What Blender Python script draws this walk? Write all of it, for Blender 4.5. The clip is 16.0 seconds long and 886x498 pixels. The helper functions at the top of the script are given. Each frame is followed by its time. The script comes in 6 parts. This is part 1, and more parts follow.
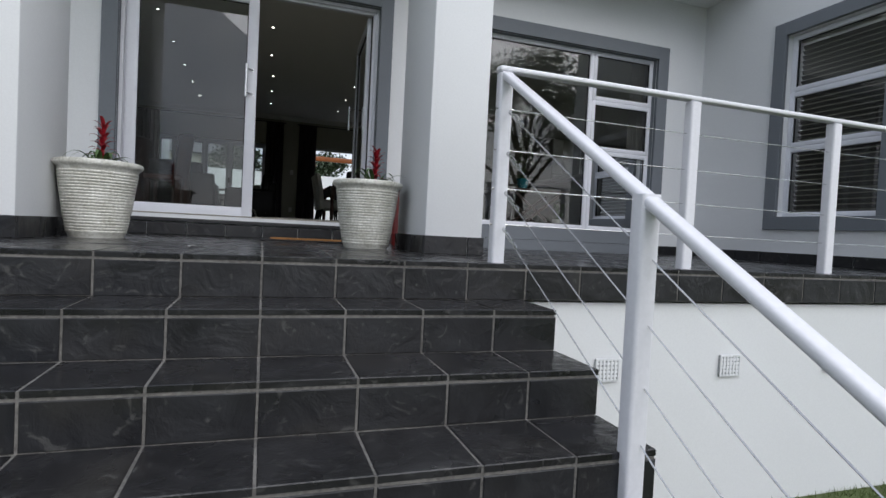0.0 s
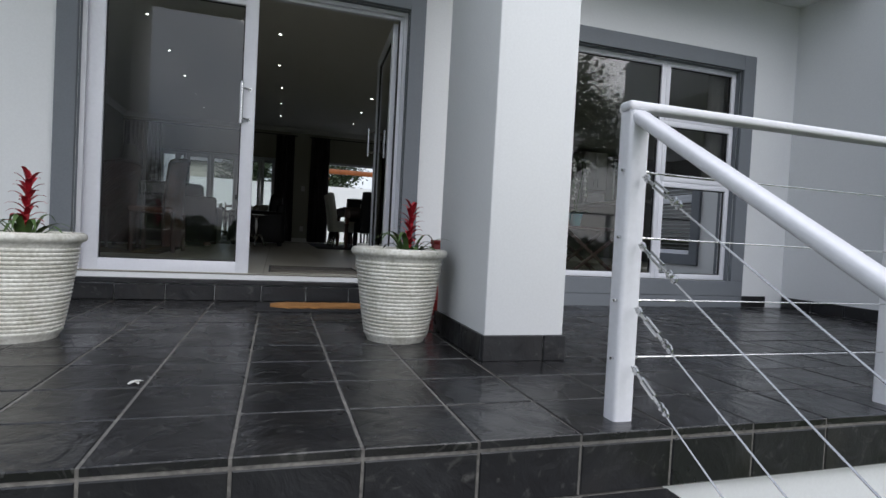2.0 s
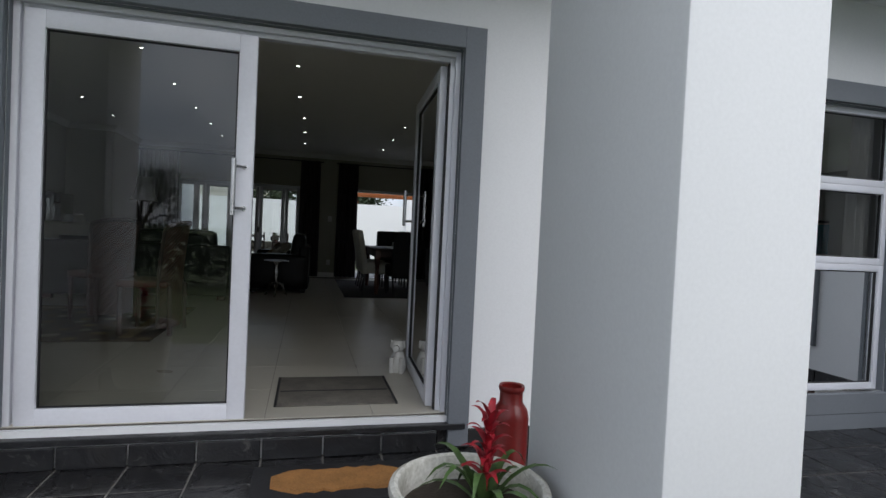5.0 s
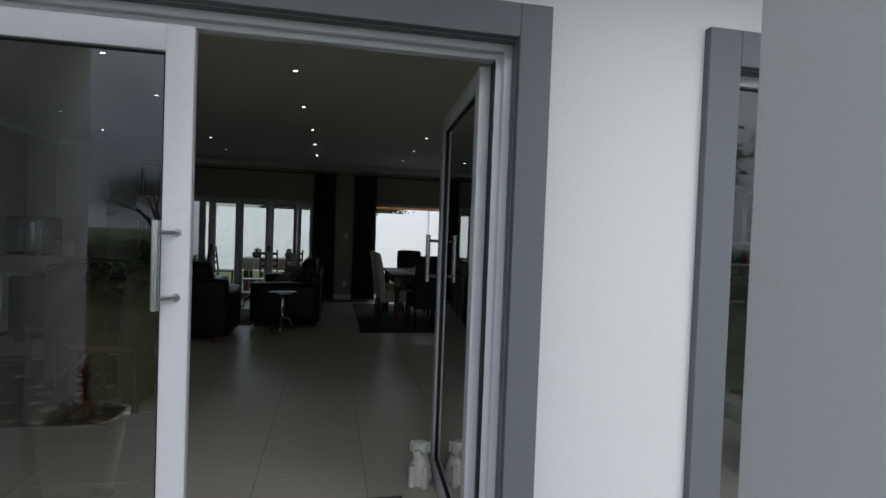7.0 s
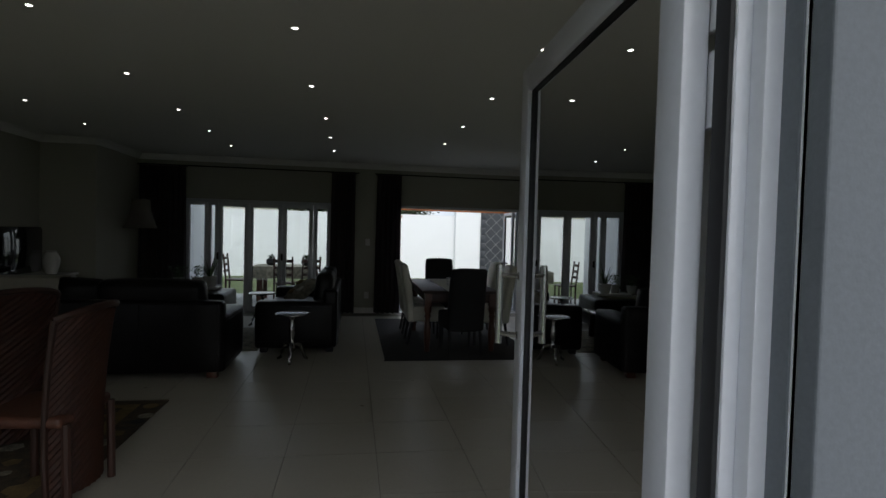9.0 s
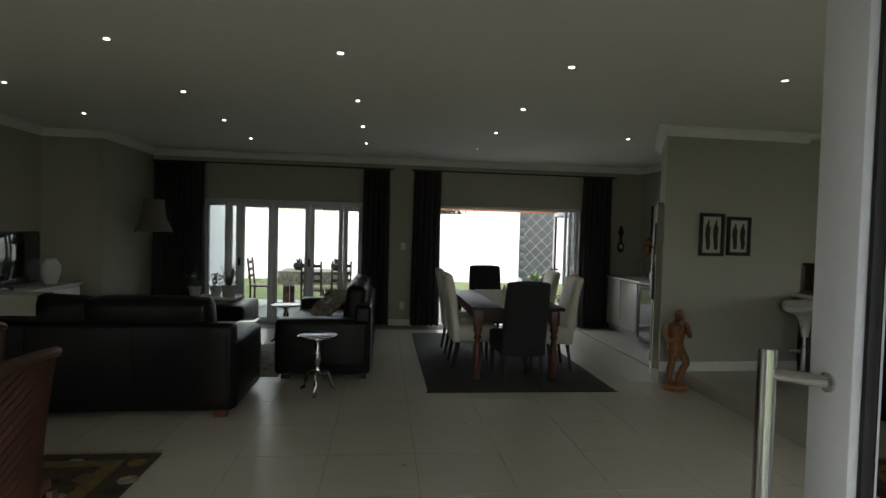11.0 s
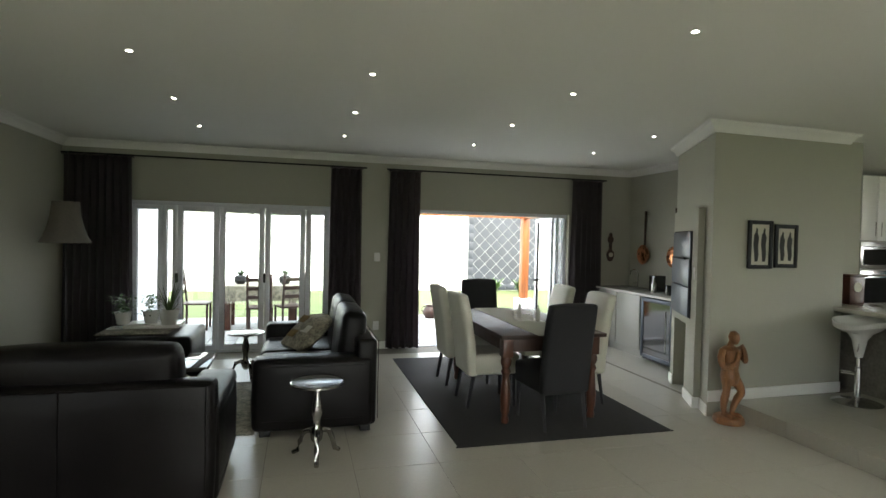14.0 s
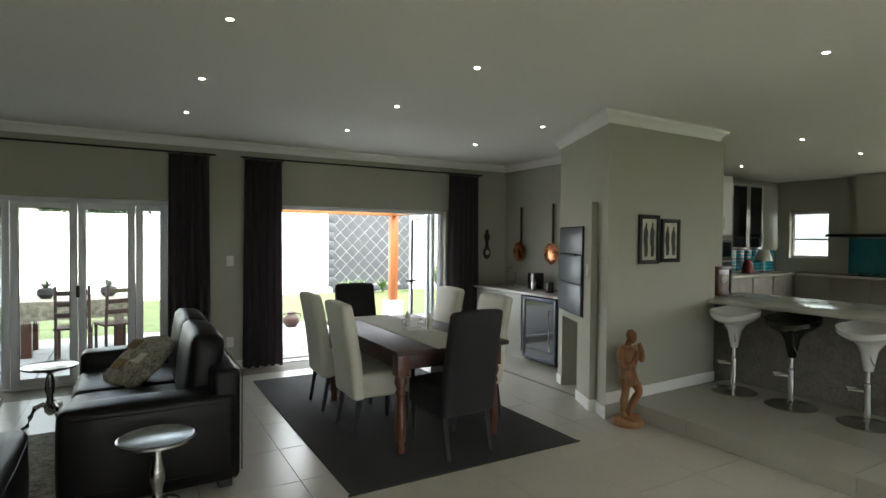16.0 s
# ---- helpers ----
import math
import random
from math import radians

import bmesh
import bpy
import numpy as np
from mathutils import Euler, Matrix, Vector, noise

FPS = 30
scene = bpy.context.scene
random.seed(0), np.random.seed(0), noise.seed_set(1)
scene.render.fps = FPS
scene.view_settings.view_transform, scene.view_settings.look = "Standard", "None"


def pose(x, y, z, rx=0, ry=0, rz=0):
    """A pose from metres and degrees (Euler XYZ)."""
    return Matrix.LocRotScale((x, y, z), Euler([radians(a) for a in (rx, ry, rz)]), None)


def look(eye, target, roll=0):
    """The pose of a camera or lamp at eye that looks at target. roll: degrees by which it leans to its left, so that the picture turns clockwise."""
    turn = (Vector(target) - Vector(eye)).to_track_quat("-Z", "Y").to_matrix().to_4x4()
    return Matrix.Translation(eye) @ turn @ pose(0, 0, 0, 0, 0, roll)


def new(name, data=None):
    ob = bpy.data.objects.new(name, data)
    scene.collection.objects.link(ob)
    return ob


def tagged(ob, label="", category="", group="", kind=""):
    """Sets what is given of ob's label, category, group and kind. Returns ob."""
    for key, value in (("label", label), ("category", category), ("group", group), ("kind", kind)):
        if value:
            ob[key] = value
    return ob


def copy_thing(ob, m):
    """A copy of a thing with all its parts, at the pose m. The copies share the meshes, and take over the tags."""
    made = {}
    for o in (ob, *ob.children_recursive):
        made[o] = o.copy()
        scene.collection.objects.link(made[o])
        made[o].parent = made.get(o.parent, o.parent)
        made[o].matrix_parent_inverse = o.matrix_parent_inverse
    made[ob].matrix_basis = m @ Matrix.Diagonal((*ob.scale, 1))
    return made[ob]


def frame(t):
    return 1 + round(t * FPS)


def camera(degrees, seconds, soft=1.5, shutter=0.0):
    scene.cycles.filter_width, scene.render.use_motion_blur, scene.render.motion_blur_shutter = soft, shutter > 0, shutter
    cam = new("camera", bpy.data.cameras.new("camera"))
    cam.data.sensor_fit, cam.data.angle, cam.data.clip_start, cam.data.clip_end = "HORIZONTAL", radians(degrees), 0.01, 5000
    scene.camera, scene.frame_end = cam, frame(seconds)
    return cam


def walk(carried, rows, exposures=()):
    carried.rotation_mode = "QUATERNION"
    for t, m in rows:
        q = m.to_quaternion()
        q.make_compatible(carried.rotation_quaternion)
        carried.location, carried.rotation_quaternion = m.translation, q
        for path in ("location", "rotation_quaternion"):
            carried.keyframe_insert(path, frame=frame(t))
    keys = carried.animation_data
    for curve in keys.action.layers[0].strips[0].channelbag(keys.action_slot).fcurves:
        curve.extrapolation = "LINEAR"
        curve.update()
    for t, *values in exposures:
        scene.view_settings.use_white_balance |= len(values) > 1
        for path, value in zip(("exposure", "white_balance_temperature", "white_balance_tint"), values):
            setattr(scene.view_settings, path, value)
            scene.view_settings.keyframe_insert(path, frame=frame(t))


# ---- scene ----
cam = camera(78.3, 16.0)
PATH = [
    (0, (0.056, 0.005, 1.546), (0.691, 1.901, 1.485), 2.9),
    (0.5, (0.077, 0.293, 1.593), (0.681, 2.199, 1.537), 2.9),
    (1, (0.095, 0.631, 1.715), (0.694, 2.539, 1.658), 2.9),
    (1.5, (0.109, 0.893, 1.826), (0.705, 2.801, 1.774), 3.1),
    (2, (0.142, 1.092, 1.953), (0.733, 3.002, 1.901), 3.0),
    (2.5, (0.173, 1.27, 2.057), (0.757, 3.182, 2.008), 3.0),
    (3, (0.181, 1.43, 2.188), (0.755, 3.345, 2.141), 2.9),
    (3.5, (0.23, 1.635, 2.282), (0.78, 3.557, 2.233), 2.7),
    (4, (0.267, 1.817, 2.407), (0.784, 3.748, 2.351), 2.8),
    (4.5, (0.238, 2.036, 2.516), (0.74, 3.971, 2.464), 2.8),
    (7, (0.422, 3.338, 2.942), (0.827, 5.296, 2.893), 2.1),
    (7.5, (0.464, 3.649, 2.997), (0.849, 5.611, 2.947), 1.9),
    (8, (0.462, 3.975, 3.013), (0.827, 5.941, 2.966), 1.8),
    (8.5, (0.479, 4.285, 3.011), (0.819, 6.256, 2.964), 1.9),
    (9, (0.469, 4.599, 3.045), (0.795, 6.571, 2.989), 1.6),
    (11.5, (0.346, 5.884, 3.104), (0.555, 7.872, 3.042), 1.6),
    (12, (0.233, 6.077, 3.102), (0.444, 8.065, 3.043), 1.6),
    (12.5, (0.068, 6.258, 3.118), (0.308, 8.243, 3.063), 1.5),
    (13, (-0.086, 6.446, 3.114), (0.219, 8.422, 3.063), 1.5),
    (13.5, (-0.217, 6.657, 3.122), (0.201, 8.612, 3.077), 1.4),
    (14, (-0.304, 6.869, 3.154), (0.205, 8.803, 3.11), 1.3),
    (14.5, (-0.351, 7.07, 3.154), (0.251, 8.977, 3.113), 1.1),
    (15, (-0.378, 7.258, 3.161), (0.368, 9.113, 3.121), 1.0),
    (15.5, (-0.35, 7.446, 3.155), (0.517, 9.248, 3.115), 0.8),
    (16, (-0.293, 7.63, 3.146), (0.707, 9.361, 3.106), 0.5),
]
EXPOSURES = [(0.0, 0.27, 6100, 11), (3.0, 0.36, 6100, 11), (4.5, 0.32, 6100, 11), (7.0, 0.42, 6100, 10), (8.0, 0.48, 6100, 10), (8.5, 0.46, 6100, 10), (9.0, 0.66, 6150, 9), (11.3, 2.3, 6700, 5), (12.5, 2.88, 6700, 5), (14.0, 3.6, 6650, 5), (16.0, 3.5, 6600, 5)]
walk(cam, [(t, look(eye, target, roll)) for t, eye, target, roll in PATH], EXPOSURES)

# ---------- world and light ----------
world = bpy.data.worlds.new("overcast_sky")
scene.world = world
world.use_nodes = True
wn, wl = world.node_tree.nodes, world.node_tree.links
wn.clear()
w_out = wn.new("ShaderNodeOutputWorld")
w_bg = wn.new("ShaderNodeBackground")
w_sky = wn.new("ShaderNodeTexSky")
w_sky.sky_type = "NISHITA"
w_sky.sun_disc = False
w_sky.sun_elevation = radians(40)
w_sky.sun_rotation = radians(160)
w_sky.dust_density = 3.0
w_tc = wn.new("ShaderNodeTexCoord")
w_noise = wn.new("ShaderNodeTexNoise")
w_noise.inputs["Scale"].default_value = 2.6
w_noise.inputs["Detail"].default_value = 6
w_noise.inputs["Roughness"].default_value = 0.6
w_ramp = wn.new("ShaderNodeValToRGB")
w_ramp.color_ramp.elements[0].position = 0.35
w_ramp.color_ramp.elements[0].color = (1.9, 2.2, 2.7, 1)
w_ramp.color_ramp.elements[1].position = 0.7
w_ramp.color_ramp.elements[1].color = (7.4, 7.4, 7.4, 1)
w_mix = wn.new("ShaderNodeMix")
w_mix.data_type = "RGBA"
w_mix.inputs[0].default_value = 0.85
wl.new(w_tc.outputs["Generated"], w_noise.inputs["Vector"])
wl.new(w_noise.outputs["Fac"], w_ramp.inputs["Fac"])
wl.new(w_sky.outputs["Color"], w_mix.inputs[6])
wl.new(w_ramp.outputs["Color"], w_mix.inputs[7])
wl.new(w_mix.outputs[2], w_bg.inputs["Color"])
w_bg.inputs["Strength"].default_value = 0.15
wl.new(w_bg.outputs["Background"], w_out.inputs["Surface"])

sun = new("sun", bpy.data.lights.new("sun", "SUN"))
sun.data.energy = 1.5
sun.data.angle = radians(60)
sun.data.color = (1.0, 0.97, 0.93)
sun.matrix_basis = look((5, -14, 13), (0, 0, 0))


# ---------- materials ----------
def mat(name, col, rough=0.6, metal=0.0, var=0.12, big=1.5, fine=60.0, bump=0.15, rand=0.0, spec=0.5, stain=None, emit=0.0, trans=0.0, coat=0.0):
    """A surface with broad stains, fine grain, relief and a shade of its own for each piece."""
    m = bpy.data.materials.new(name)
    m.use_nodes = True
    n, l = m.node_tree.nodes, m.node_tree.links
    b = n["Principled BSDF"]
    tc = n.new("ShaderNodeTexCoord")
    geo = n.new("ShaderNodeNewGeometry")
    src = geo.outputs["Position"]
    n1, n2 = n.new("ShaderNodeTexNoise"), n.new("ShaderNodeTexNoise")
    for nn, s, d in ((n1, big, 5), (n2, fine, 3)):
        nn.inputs["Scale"].default_value = s
        nn.inputs["Detail"].default_value = d
        l.new(src, nn.inputs["Vector"])
    add = n.new("ShaderNodeMath")
    add.operation = "ADD"
    l.new(n1.outputs["Fac"], add.inputs[0])
    l.new(n2.outputs["Fac"], add.inputs[1])
    fac = add.outputs[0]
    lo, hi = 0.7, 1.3
    if rand:
        oi = n.new("ShaderNodeObjectInfo")
        ma = n.new("ShaderNodeMath")
        ma.operation = "MULTIPLY_ADD"
        ma.inputs[1].default_value = rand
        l.new(oi.outputs["Random"], ma.inputs[0])
        l.new(fac, ma.inputs[2])
        fac = ma.outputs[0]
        hi += rand
    mr = n.new("ShaderNodeMapRange")
    mr.inputs["From Min"].default_value, mr.inputs["From Max"].default_value = lo, hi
    l.new(fac, mr.inputs["Value"])
    ramp = n.new("ShaderNodeMix")
    ramp.data_type = "RGBA"
    dark = stain or [c * (1 - var) for c in col]
    ramp.inputs[6].default_value = (*dark, 1)
    ramp.inputs[7].default_value = (*[min(1, c * (1 + var)) for c in col], 1)
    l.new(mr.outputs["Result"], ramp.inputs[0])
    l.new(ramp.outputs[2], b.inputs["Base Color"])
    rr = n.new("ShaderNodeMapRange")
    rr.inputs["To Min"].default_value, rr.inputs["To Max"].default_value = max(0.02, rough * 0.8), min(1, rough * 1.2)
    l.new(n1.outputs["Fac"], rr.inputs["Value"])
    l.new(rr.outputs["Result"], b.inputs["Roughness"])
    b.inputs["Metallic"].default_value = metal
    b.inputs["Specular IOR Level"].default_value = spec
    if coat:
        b.inputs["Coat Weight"].default_value = coat
        b.inputs["Coat Roughness"].default_value = 0.15
    if trans:
        b.inputs["Transmission Weight"].default_value = trans
    if bump:
        bp = n.new("ShaderNodeBump")
        bp.inputs["Strength"].default_value = bump
        bp.inputs["Distance"].default_value = 0.004
        l.new(add.outputs[0], bp.inputs["Height"])
        l.new(bp.outputs["Normal"], b.inputs["Normal"])
    if emit:
        b.inputs["Emission Color"].default_value = (1.0, 0.95, 0.85, 1)
        b.inputs["Emission Strength"].default_value = emit
    return m


def glass_mat(name, tint=(0.75, 0.79, 0.78)):
    """A flat pane: clear with a Fresnel mirror gloss."""
    m = bpy.data.materials.new(name)
    m.use_nodes = True
    n, l = m.node_tree.nodes, m.node_tree.links
    n.clear()
    o = n.new("ShaderNodeOutputMaterial")
    t = n.new("ShaderNodeBsdfTransparent")
    t.inputs["Color"].default_value = (*tint, 1)
    g = n.new("ShaderNodeBsdfGlossy")
    g.inputs["Roughness"].default_value = 0.01
    f = n.new("ShaderNodeFresnel")
    f.inputs["IOR"].default_value = 1.95
    mx = n.new("ShaderNodeMixShader")
    l.new(f.outputs["Fac"], mx.inputs["Fac"])
    l.new(t.outputs["BSDF"], mx.inputs[1])
    l.new(g.outputs["BSDF"], mx.inputs[2])
    l.new(mx.outputs["Shader"], o.inputs["Surface"])
    return m


def wood_mat(name, col, rough=0.4, scale=12.0):
    """Wood with long grain."""
    m = mat(name, col, rough, var=0.35, big=3, fine=90, bump=0.1)
    n, l = m.node_tree.nodes, m.node_tree.links
    tc = n.new("ShaderNodeTexCoord")
    mp = n.new("ShaderNodeMapping")
    mp.inputs["Scale"].default_value = (scale, scale, scale * 0.08)
    l.new(tc.outputs["Object"], mp.inputs["Vector"])
    for x in n:
        if x.bl_idname == "ShaderNodeTexNoise":
            for k in list(x.inputs["Vector"].links):
                l.remove(k)
            l.new(mp.outputs["Vector"], x.inputs["Vector"])
            x.inputs["Scale"].default_value = 1.0 if x.inputs["Scale"].default_value < 10 else 6.0
    return m


M_WHITE_WALL = mat("white_plaster", (0.74, 0.75, 0.76), 0.85, var=0.03, big=0.8, fine=90, bump=0.03)
M_GREY_TRIM = mat("grey_painted_plaster", (0.16, 0.175, 0.195), 0.7, var=0.08, big=1.2, fine=120, bump=0.15)
M_FRAME = mat("white_aluminium", (0.72, 0.73, 0.78), 0.35, var=0.03, bump=0.02)
M_RAIL = mat("white_coated_steel", (0.78, 0.78, 0.82), 0.3, var=0.04, bump=0.03)
M_RUBBER = mat("black_gasket", (0.015, 0.015, 0.017), 0.6, var=0.1, bump=0.0)


def slate_mat(name, dark, mid, rough):
    """Riven slate: cleft relief, brown and grey clouds, pale scuffs and a patchy wet sheen, turned differently on each tile."""
    m = mat(name, mid, rough, var=0.3, big=4, fine=45, bump=0.0)
    n, l = m.node_tree.nodes, m.node_tree.links
    b = n["Principled BSDF"]
    geo, oi = n.new("ShaderNodeNewGeometry"), n.new("ShaderNodeObjectInfo")
    sc = n.new("ShaderNodeMath")
    sc.operation = "MULTIPLY"
    sc.inputs[1].default_value = 40.0
    l.new(oi.outputs["Random"], sc.inputs[0])
    off = n.new("ShaderNodeVectorMath")
    l.new(geo.outputs["Position"], off.inputs[0])
    l.new(sc.outputs[0], off.inputs[1])

    def tex(scale, detail, dist):
        t = n.new("ShaderNodeTexNoise")
        t.inputs["Scale"].default_value, t.inputs["Detail"].default_value, t.inputs["Distortion"].default_value = scale, detail, dist
        l.new(off.outputs[0], t.inputs["Vector"])
        return t.outputs["Fac"]

    def ramp(src, p0, c0, p1, c1):
        r = n.new("ShaderNodeValToRGB")
        e = r.color_ramp.elements
        e[0].position, e[0].color, e[1].position, e[1].color = p0, (*c0, 1), p1, (*c1, 1)
        l.new(src, r.inputs["Fac"])
        return r.outputs["Color"]

    def mix(fac, a, c):
        x = n.new("ShaderNodeMix")
        x.data_type = "RGBA"
        l.new(fac, x.inputs[0])
        l.new(a, x.inputs[6])
        if isinstance(c, tuple):
            x.inputs[7].default_value = (*c, 1)
        else:
            l.new(c, x.inputs[7])
        return x.outputs[2]
    clouds = ramp(tex(5, 6, 1.2), 0.35, dark, 0.68, mid)
    brown = ramp(tex(2.2, 4, 0.5), 0.55, (0, 0, 0), 0.75, (0.5, 0.5, 0.5))
    col = mix(brown, clouds, (0.034, 0.031, 0.027))
    scuff = ramp(tex(11, 7, 2.5), 0.6, (0, 0, 0), 0.72, (0.5, 0.5, 0.5))
    col = mix(scuff, col, (0.1, 0.098, 0.092))
    for k in list(b.inputs["Base Color"].links):
        l.remove(k)
    l.new(col, b.inputs["Base Color"])
    rr = n.new("ShaderNodeMapRange")
    rr.inputs["From Min"].default_value, rr.inputs["From Max"].default_value = 0.3, 0.7
    rr.inputs["To Min"].default_value, rr.inputs["To Max"].default_value = rough * 0.6, rough * 1.7
    l.new(tex(3.5, 4, 0.8), rr.inputs["Value"])
    for k in list(b.inputs["Roughness"].links):
        l.remove(k)
    l.new(rr.outputs["Result"], b.inputs["Roughness"])
    b1, b2 = n.new("ShaderNodeBump"), n.new("ShaderNodeBump")
    b1.inputs["Strength"].default_value, b1.inputs["Distance"].default_value = 0.55, 0.012
    b2.inputs["Strength"].default_value, b2.inputs["Distance"].default_value = 0.35, 0.003
    l.new(tex(7, 5, 1.5), b1.inputs["Height"])
    l.new(tex(60, 4, 0.5), b2.inputs["Height"])
    l.new(b1.outputs["Normal"], b2.inputs["Normal"])
    l.new(b2.outputs["Normal"], b.inputs["Normal"])
    return m


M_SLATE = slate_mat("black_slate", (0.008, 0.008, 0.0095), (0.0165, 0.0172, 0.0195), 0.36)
# Treads and terrace tiles: slightly paler and glossier than the risers.
M_SLATE_TOP = slate_mat("paler_black_slate", (0.009, 0.009, 0.01), (0.022, 0.022, 0.024), 0.22)
M_GROUT = mat("grey_grout", (0.15, 0.143, 0.132), 0.9, var=0.45, big=4, bump=0.4)
M_GLASS = glass_mat("window_glass")
M_STEEL = mat("stainless_steel", (0.6, 0.6, 0.6), 0.25, 1.0, var=0.05, bump=0.02)
M_CHROME = mat("chrome", (0.7, 0.7, 0.7), 0.12, 1.0, var=0.03, bump=0.0)
M_SILVER = mat("polished_aluminium", (0.4, 0.39, 0.375), 0.22, 1.0, var=0.3, big=8, bump=0.1)
M_POT = mat("cream_glaze", (0.66, 0.655, 0.61), 0.3, var=0.14, big=9, fine=70, bump=0.3, stain=(0.43, 0.42, 0.36))
M_SOIL = mat("dark_soil", (0.03, 0.022, 0.015), 0.95, var=0.4, fine=90, bump=0.8)
M_LEAF = mat("green_leaf", (0.06, 0.11, 0.03), 0.45, var=0.4, big=20, bump=0.1)
M_RED = mat("red_bract", (0.3, 0.01, 0.02), 0.5, var=0.35, big=25, bump=0.1)
M_COIR = mat("coir_mat", (0.36, 0.17, 0.05), 0.95, var=0.35, big=8, fine=180, bump=1.0)
M_BLACK = mat("black_rubber", (0.018, 0.018, 0.02), 0.8, var=0.3, bump=0.4)
M_TAUPE = mat("taupe_wall_paint", (0.4, 0.39, 0.325), 0.8, var=0.04, big=0.7, fine=150, bump=0.1)
M_CEIL = mat("ceiling_paint", (0.76, 0.755, 0.71), 0.85, var=0.02, big=0.6, fine=150, bump=0.05)
M_CORNICE = mat("white_cornice", (0.8, 0.79, 0.76), 0.7, var=0.03, bump=0.03)
M_FLOOR = mat("cream_porcelain", (0.43, 0.405, 0.345), 0.3, var=0.06, big=2.5, fine=50, bump=0.03, rand=0.15)
M_FGROUT = mat("beige_grout", (0.24, 0.22, 0.19), 0.9, var=0.15, bump=0.2)
M_LEATHER = mat("black_leather", (0.0065, 0.0055, 0.0058), 0.32, var=0.25, big=5, fine=190, bump=0.3, spec=0.15)
M_CREAM = mat("cream_faux_leather", (0.6, 0.58, 0.49), 0.5, var=0.06, big=4, fine=160, bump=0.2)
M_CHARCOAL = mat("charcoal_fabric", (0.013, 0.0125, 0.0145), 0.9, var=0.2, fine=220, bump=0.4)
M_RUG = mat("charcoal_rug", (0.018, 0.0165, 0.016), 0.98, var=0.35, big=6, fine=120, bump=1.0)
M_CURTAIN = mat("dark_plum_curtain", (0.1, 0.083, 0.09), 0.9, var=0.15, fine=200, bump=0.2)
M_DWOOD = wood_mat("dark_sheesham_wood", (0.036, 0.013, 0.008), 0.48)
M_RWOOD = wood_mat("red_brown_wood", (0.075, 0.024, 0.012), 0.35)
M_CARVED = wood_mat("carved_wood", (0.2, 0.085, 0.03), 0.45, 20)
M_ORANGE = wood_mat("varnished_pine", (0.3, 0.095, 0.026), 0.4)
M_CLOTH = mat("cream_cloth", (0.55, 0.53, 0.46), 0.9, var=0.1, fine=200, bump=0.3)
M_CUSHION = mat("patterned_cushion", (0.28, 0.26, 0.2), 0.9, var=0.5, big=14, fine=60, bump=0.3, stain=(0.08, 0.075, 0.06))
M_LAMP = mat("lamp_glow", (0.9, 0.9, 0.85), 0.5, bump=0, emit=8.0)
M_SHADE = mat("grey_lampshade", (0.15, 0.135, 0.115), 0.9, var=0.1, bump=0.2)
M_GRASS = mat("lawn", (0.075, 0.11, 0.03), 0.95, var=0.45, big=3, fine=60, bump=1.0, stain=(0.05, 0.05, 0.02))
M_BLADE = mat("grass_blade", (0.09, 0.13, 0.035), 0.8, var=0.4, big=5, bump=0, rand=0.3)
M_PAVE = mat("grey_patio_paving", (0.3, 0.3, 0.3), 0.7, var=0.15, big=3, bump=0.4, rand=0.3)
M_CABINET = mat("light_cabinet_laminate", (0.31, 0.298, 0.262), 0.35, var=0.04, bump=0.03)
M_GREYCAB = mat("grey_grained_laminate", (0.23, 0.215, 0.19), 0.5, var=0.22, big=10, fine=40, bump=0.1)
M_QUARTZ = mat("pale_quartz", (0.55, 0.53, 0.49), 0.15, var=0.06, big=12, fine=180, bump=0.0)
M_TEAL = mat("teal_glass_tile", (0.02, 0.2, 0.24), 0.12, var=0.2, big=7, bump=0.05, rand=0.4)
M_DARKGLASS = mat("dark_glass", (0.01, 0.01, 0.012), 0.06, var=0.1, bump=0.0)
M_BRAAI = mat("blue_grey_steel", (0.07, 0.08, 0.1), 0.4, 0.6, var=0.15, bump=0.1)
M_COPPER = mat("copper", (0.48, 0.2, 0.1), 0.28, 1.0, var=0.25, big=14, bump=0.15)
M_PAPER = mat("cream_paper", (0.55, 0.52, 0.43), 0.8, var=0.05, bump=0.05)
M_INK = mat("black_ink", (0.015, 0.014, 0.013), 0.7, var=0.1, bump=0.0)
M_WHITE = mat("white_gloss_plastic", (0.75, 0.74, 0.72), 0.2, var=0.03, bump=0.0)
M_BLACKGLOSS = mat("black_gloss_plastic", (0.012, 0.012, 0.012), 0.15, var=0.1, bump=0.0)
M_CERAMIC = mat("white_ceramic", (0.65, 0.64, 0.6), 0.25, var=0.05, bump=0.03)
M_REDGLOSS = mat("red_enamel", (0.17, 0.014, 0.012), 0.3, var=0.15, bump=0.0)
M_BARK = mat("bark", (0.06, 0.045, 0.03), 0.9, var=0.4, big=5, bump=1.0)
M_FOLIAGE = mat("dark_foliage", (0.035, 0.055, 0.022), 0.6, var=0.5, big=4, bump=0.2, rand=0.2)
M_ROOF = mat("grey_roof", (0.12, 0.12, 0.125), 0.7, var=0.15, bump=0.3)
M_PERSIAN = mat("persian_rug_ground", (0.07, 0.05, 0.028), 0.98, var=0.5, big=16, fine=90, bump=0.8, stain=(0.02, 0.017, 0.014))
M_GOLD = mat("rug_gold", (0.17, 0.115, 0.045), 0.98, var=0.4, big=12, fine=90, bump=0.8)
M_SLATE_WALL = mat("blue_grey_slate", (0.02, 0.024, 0.031), 0.5, var=0.3, big=1.5, fine=40, bump=0.4, rand=0.4)
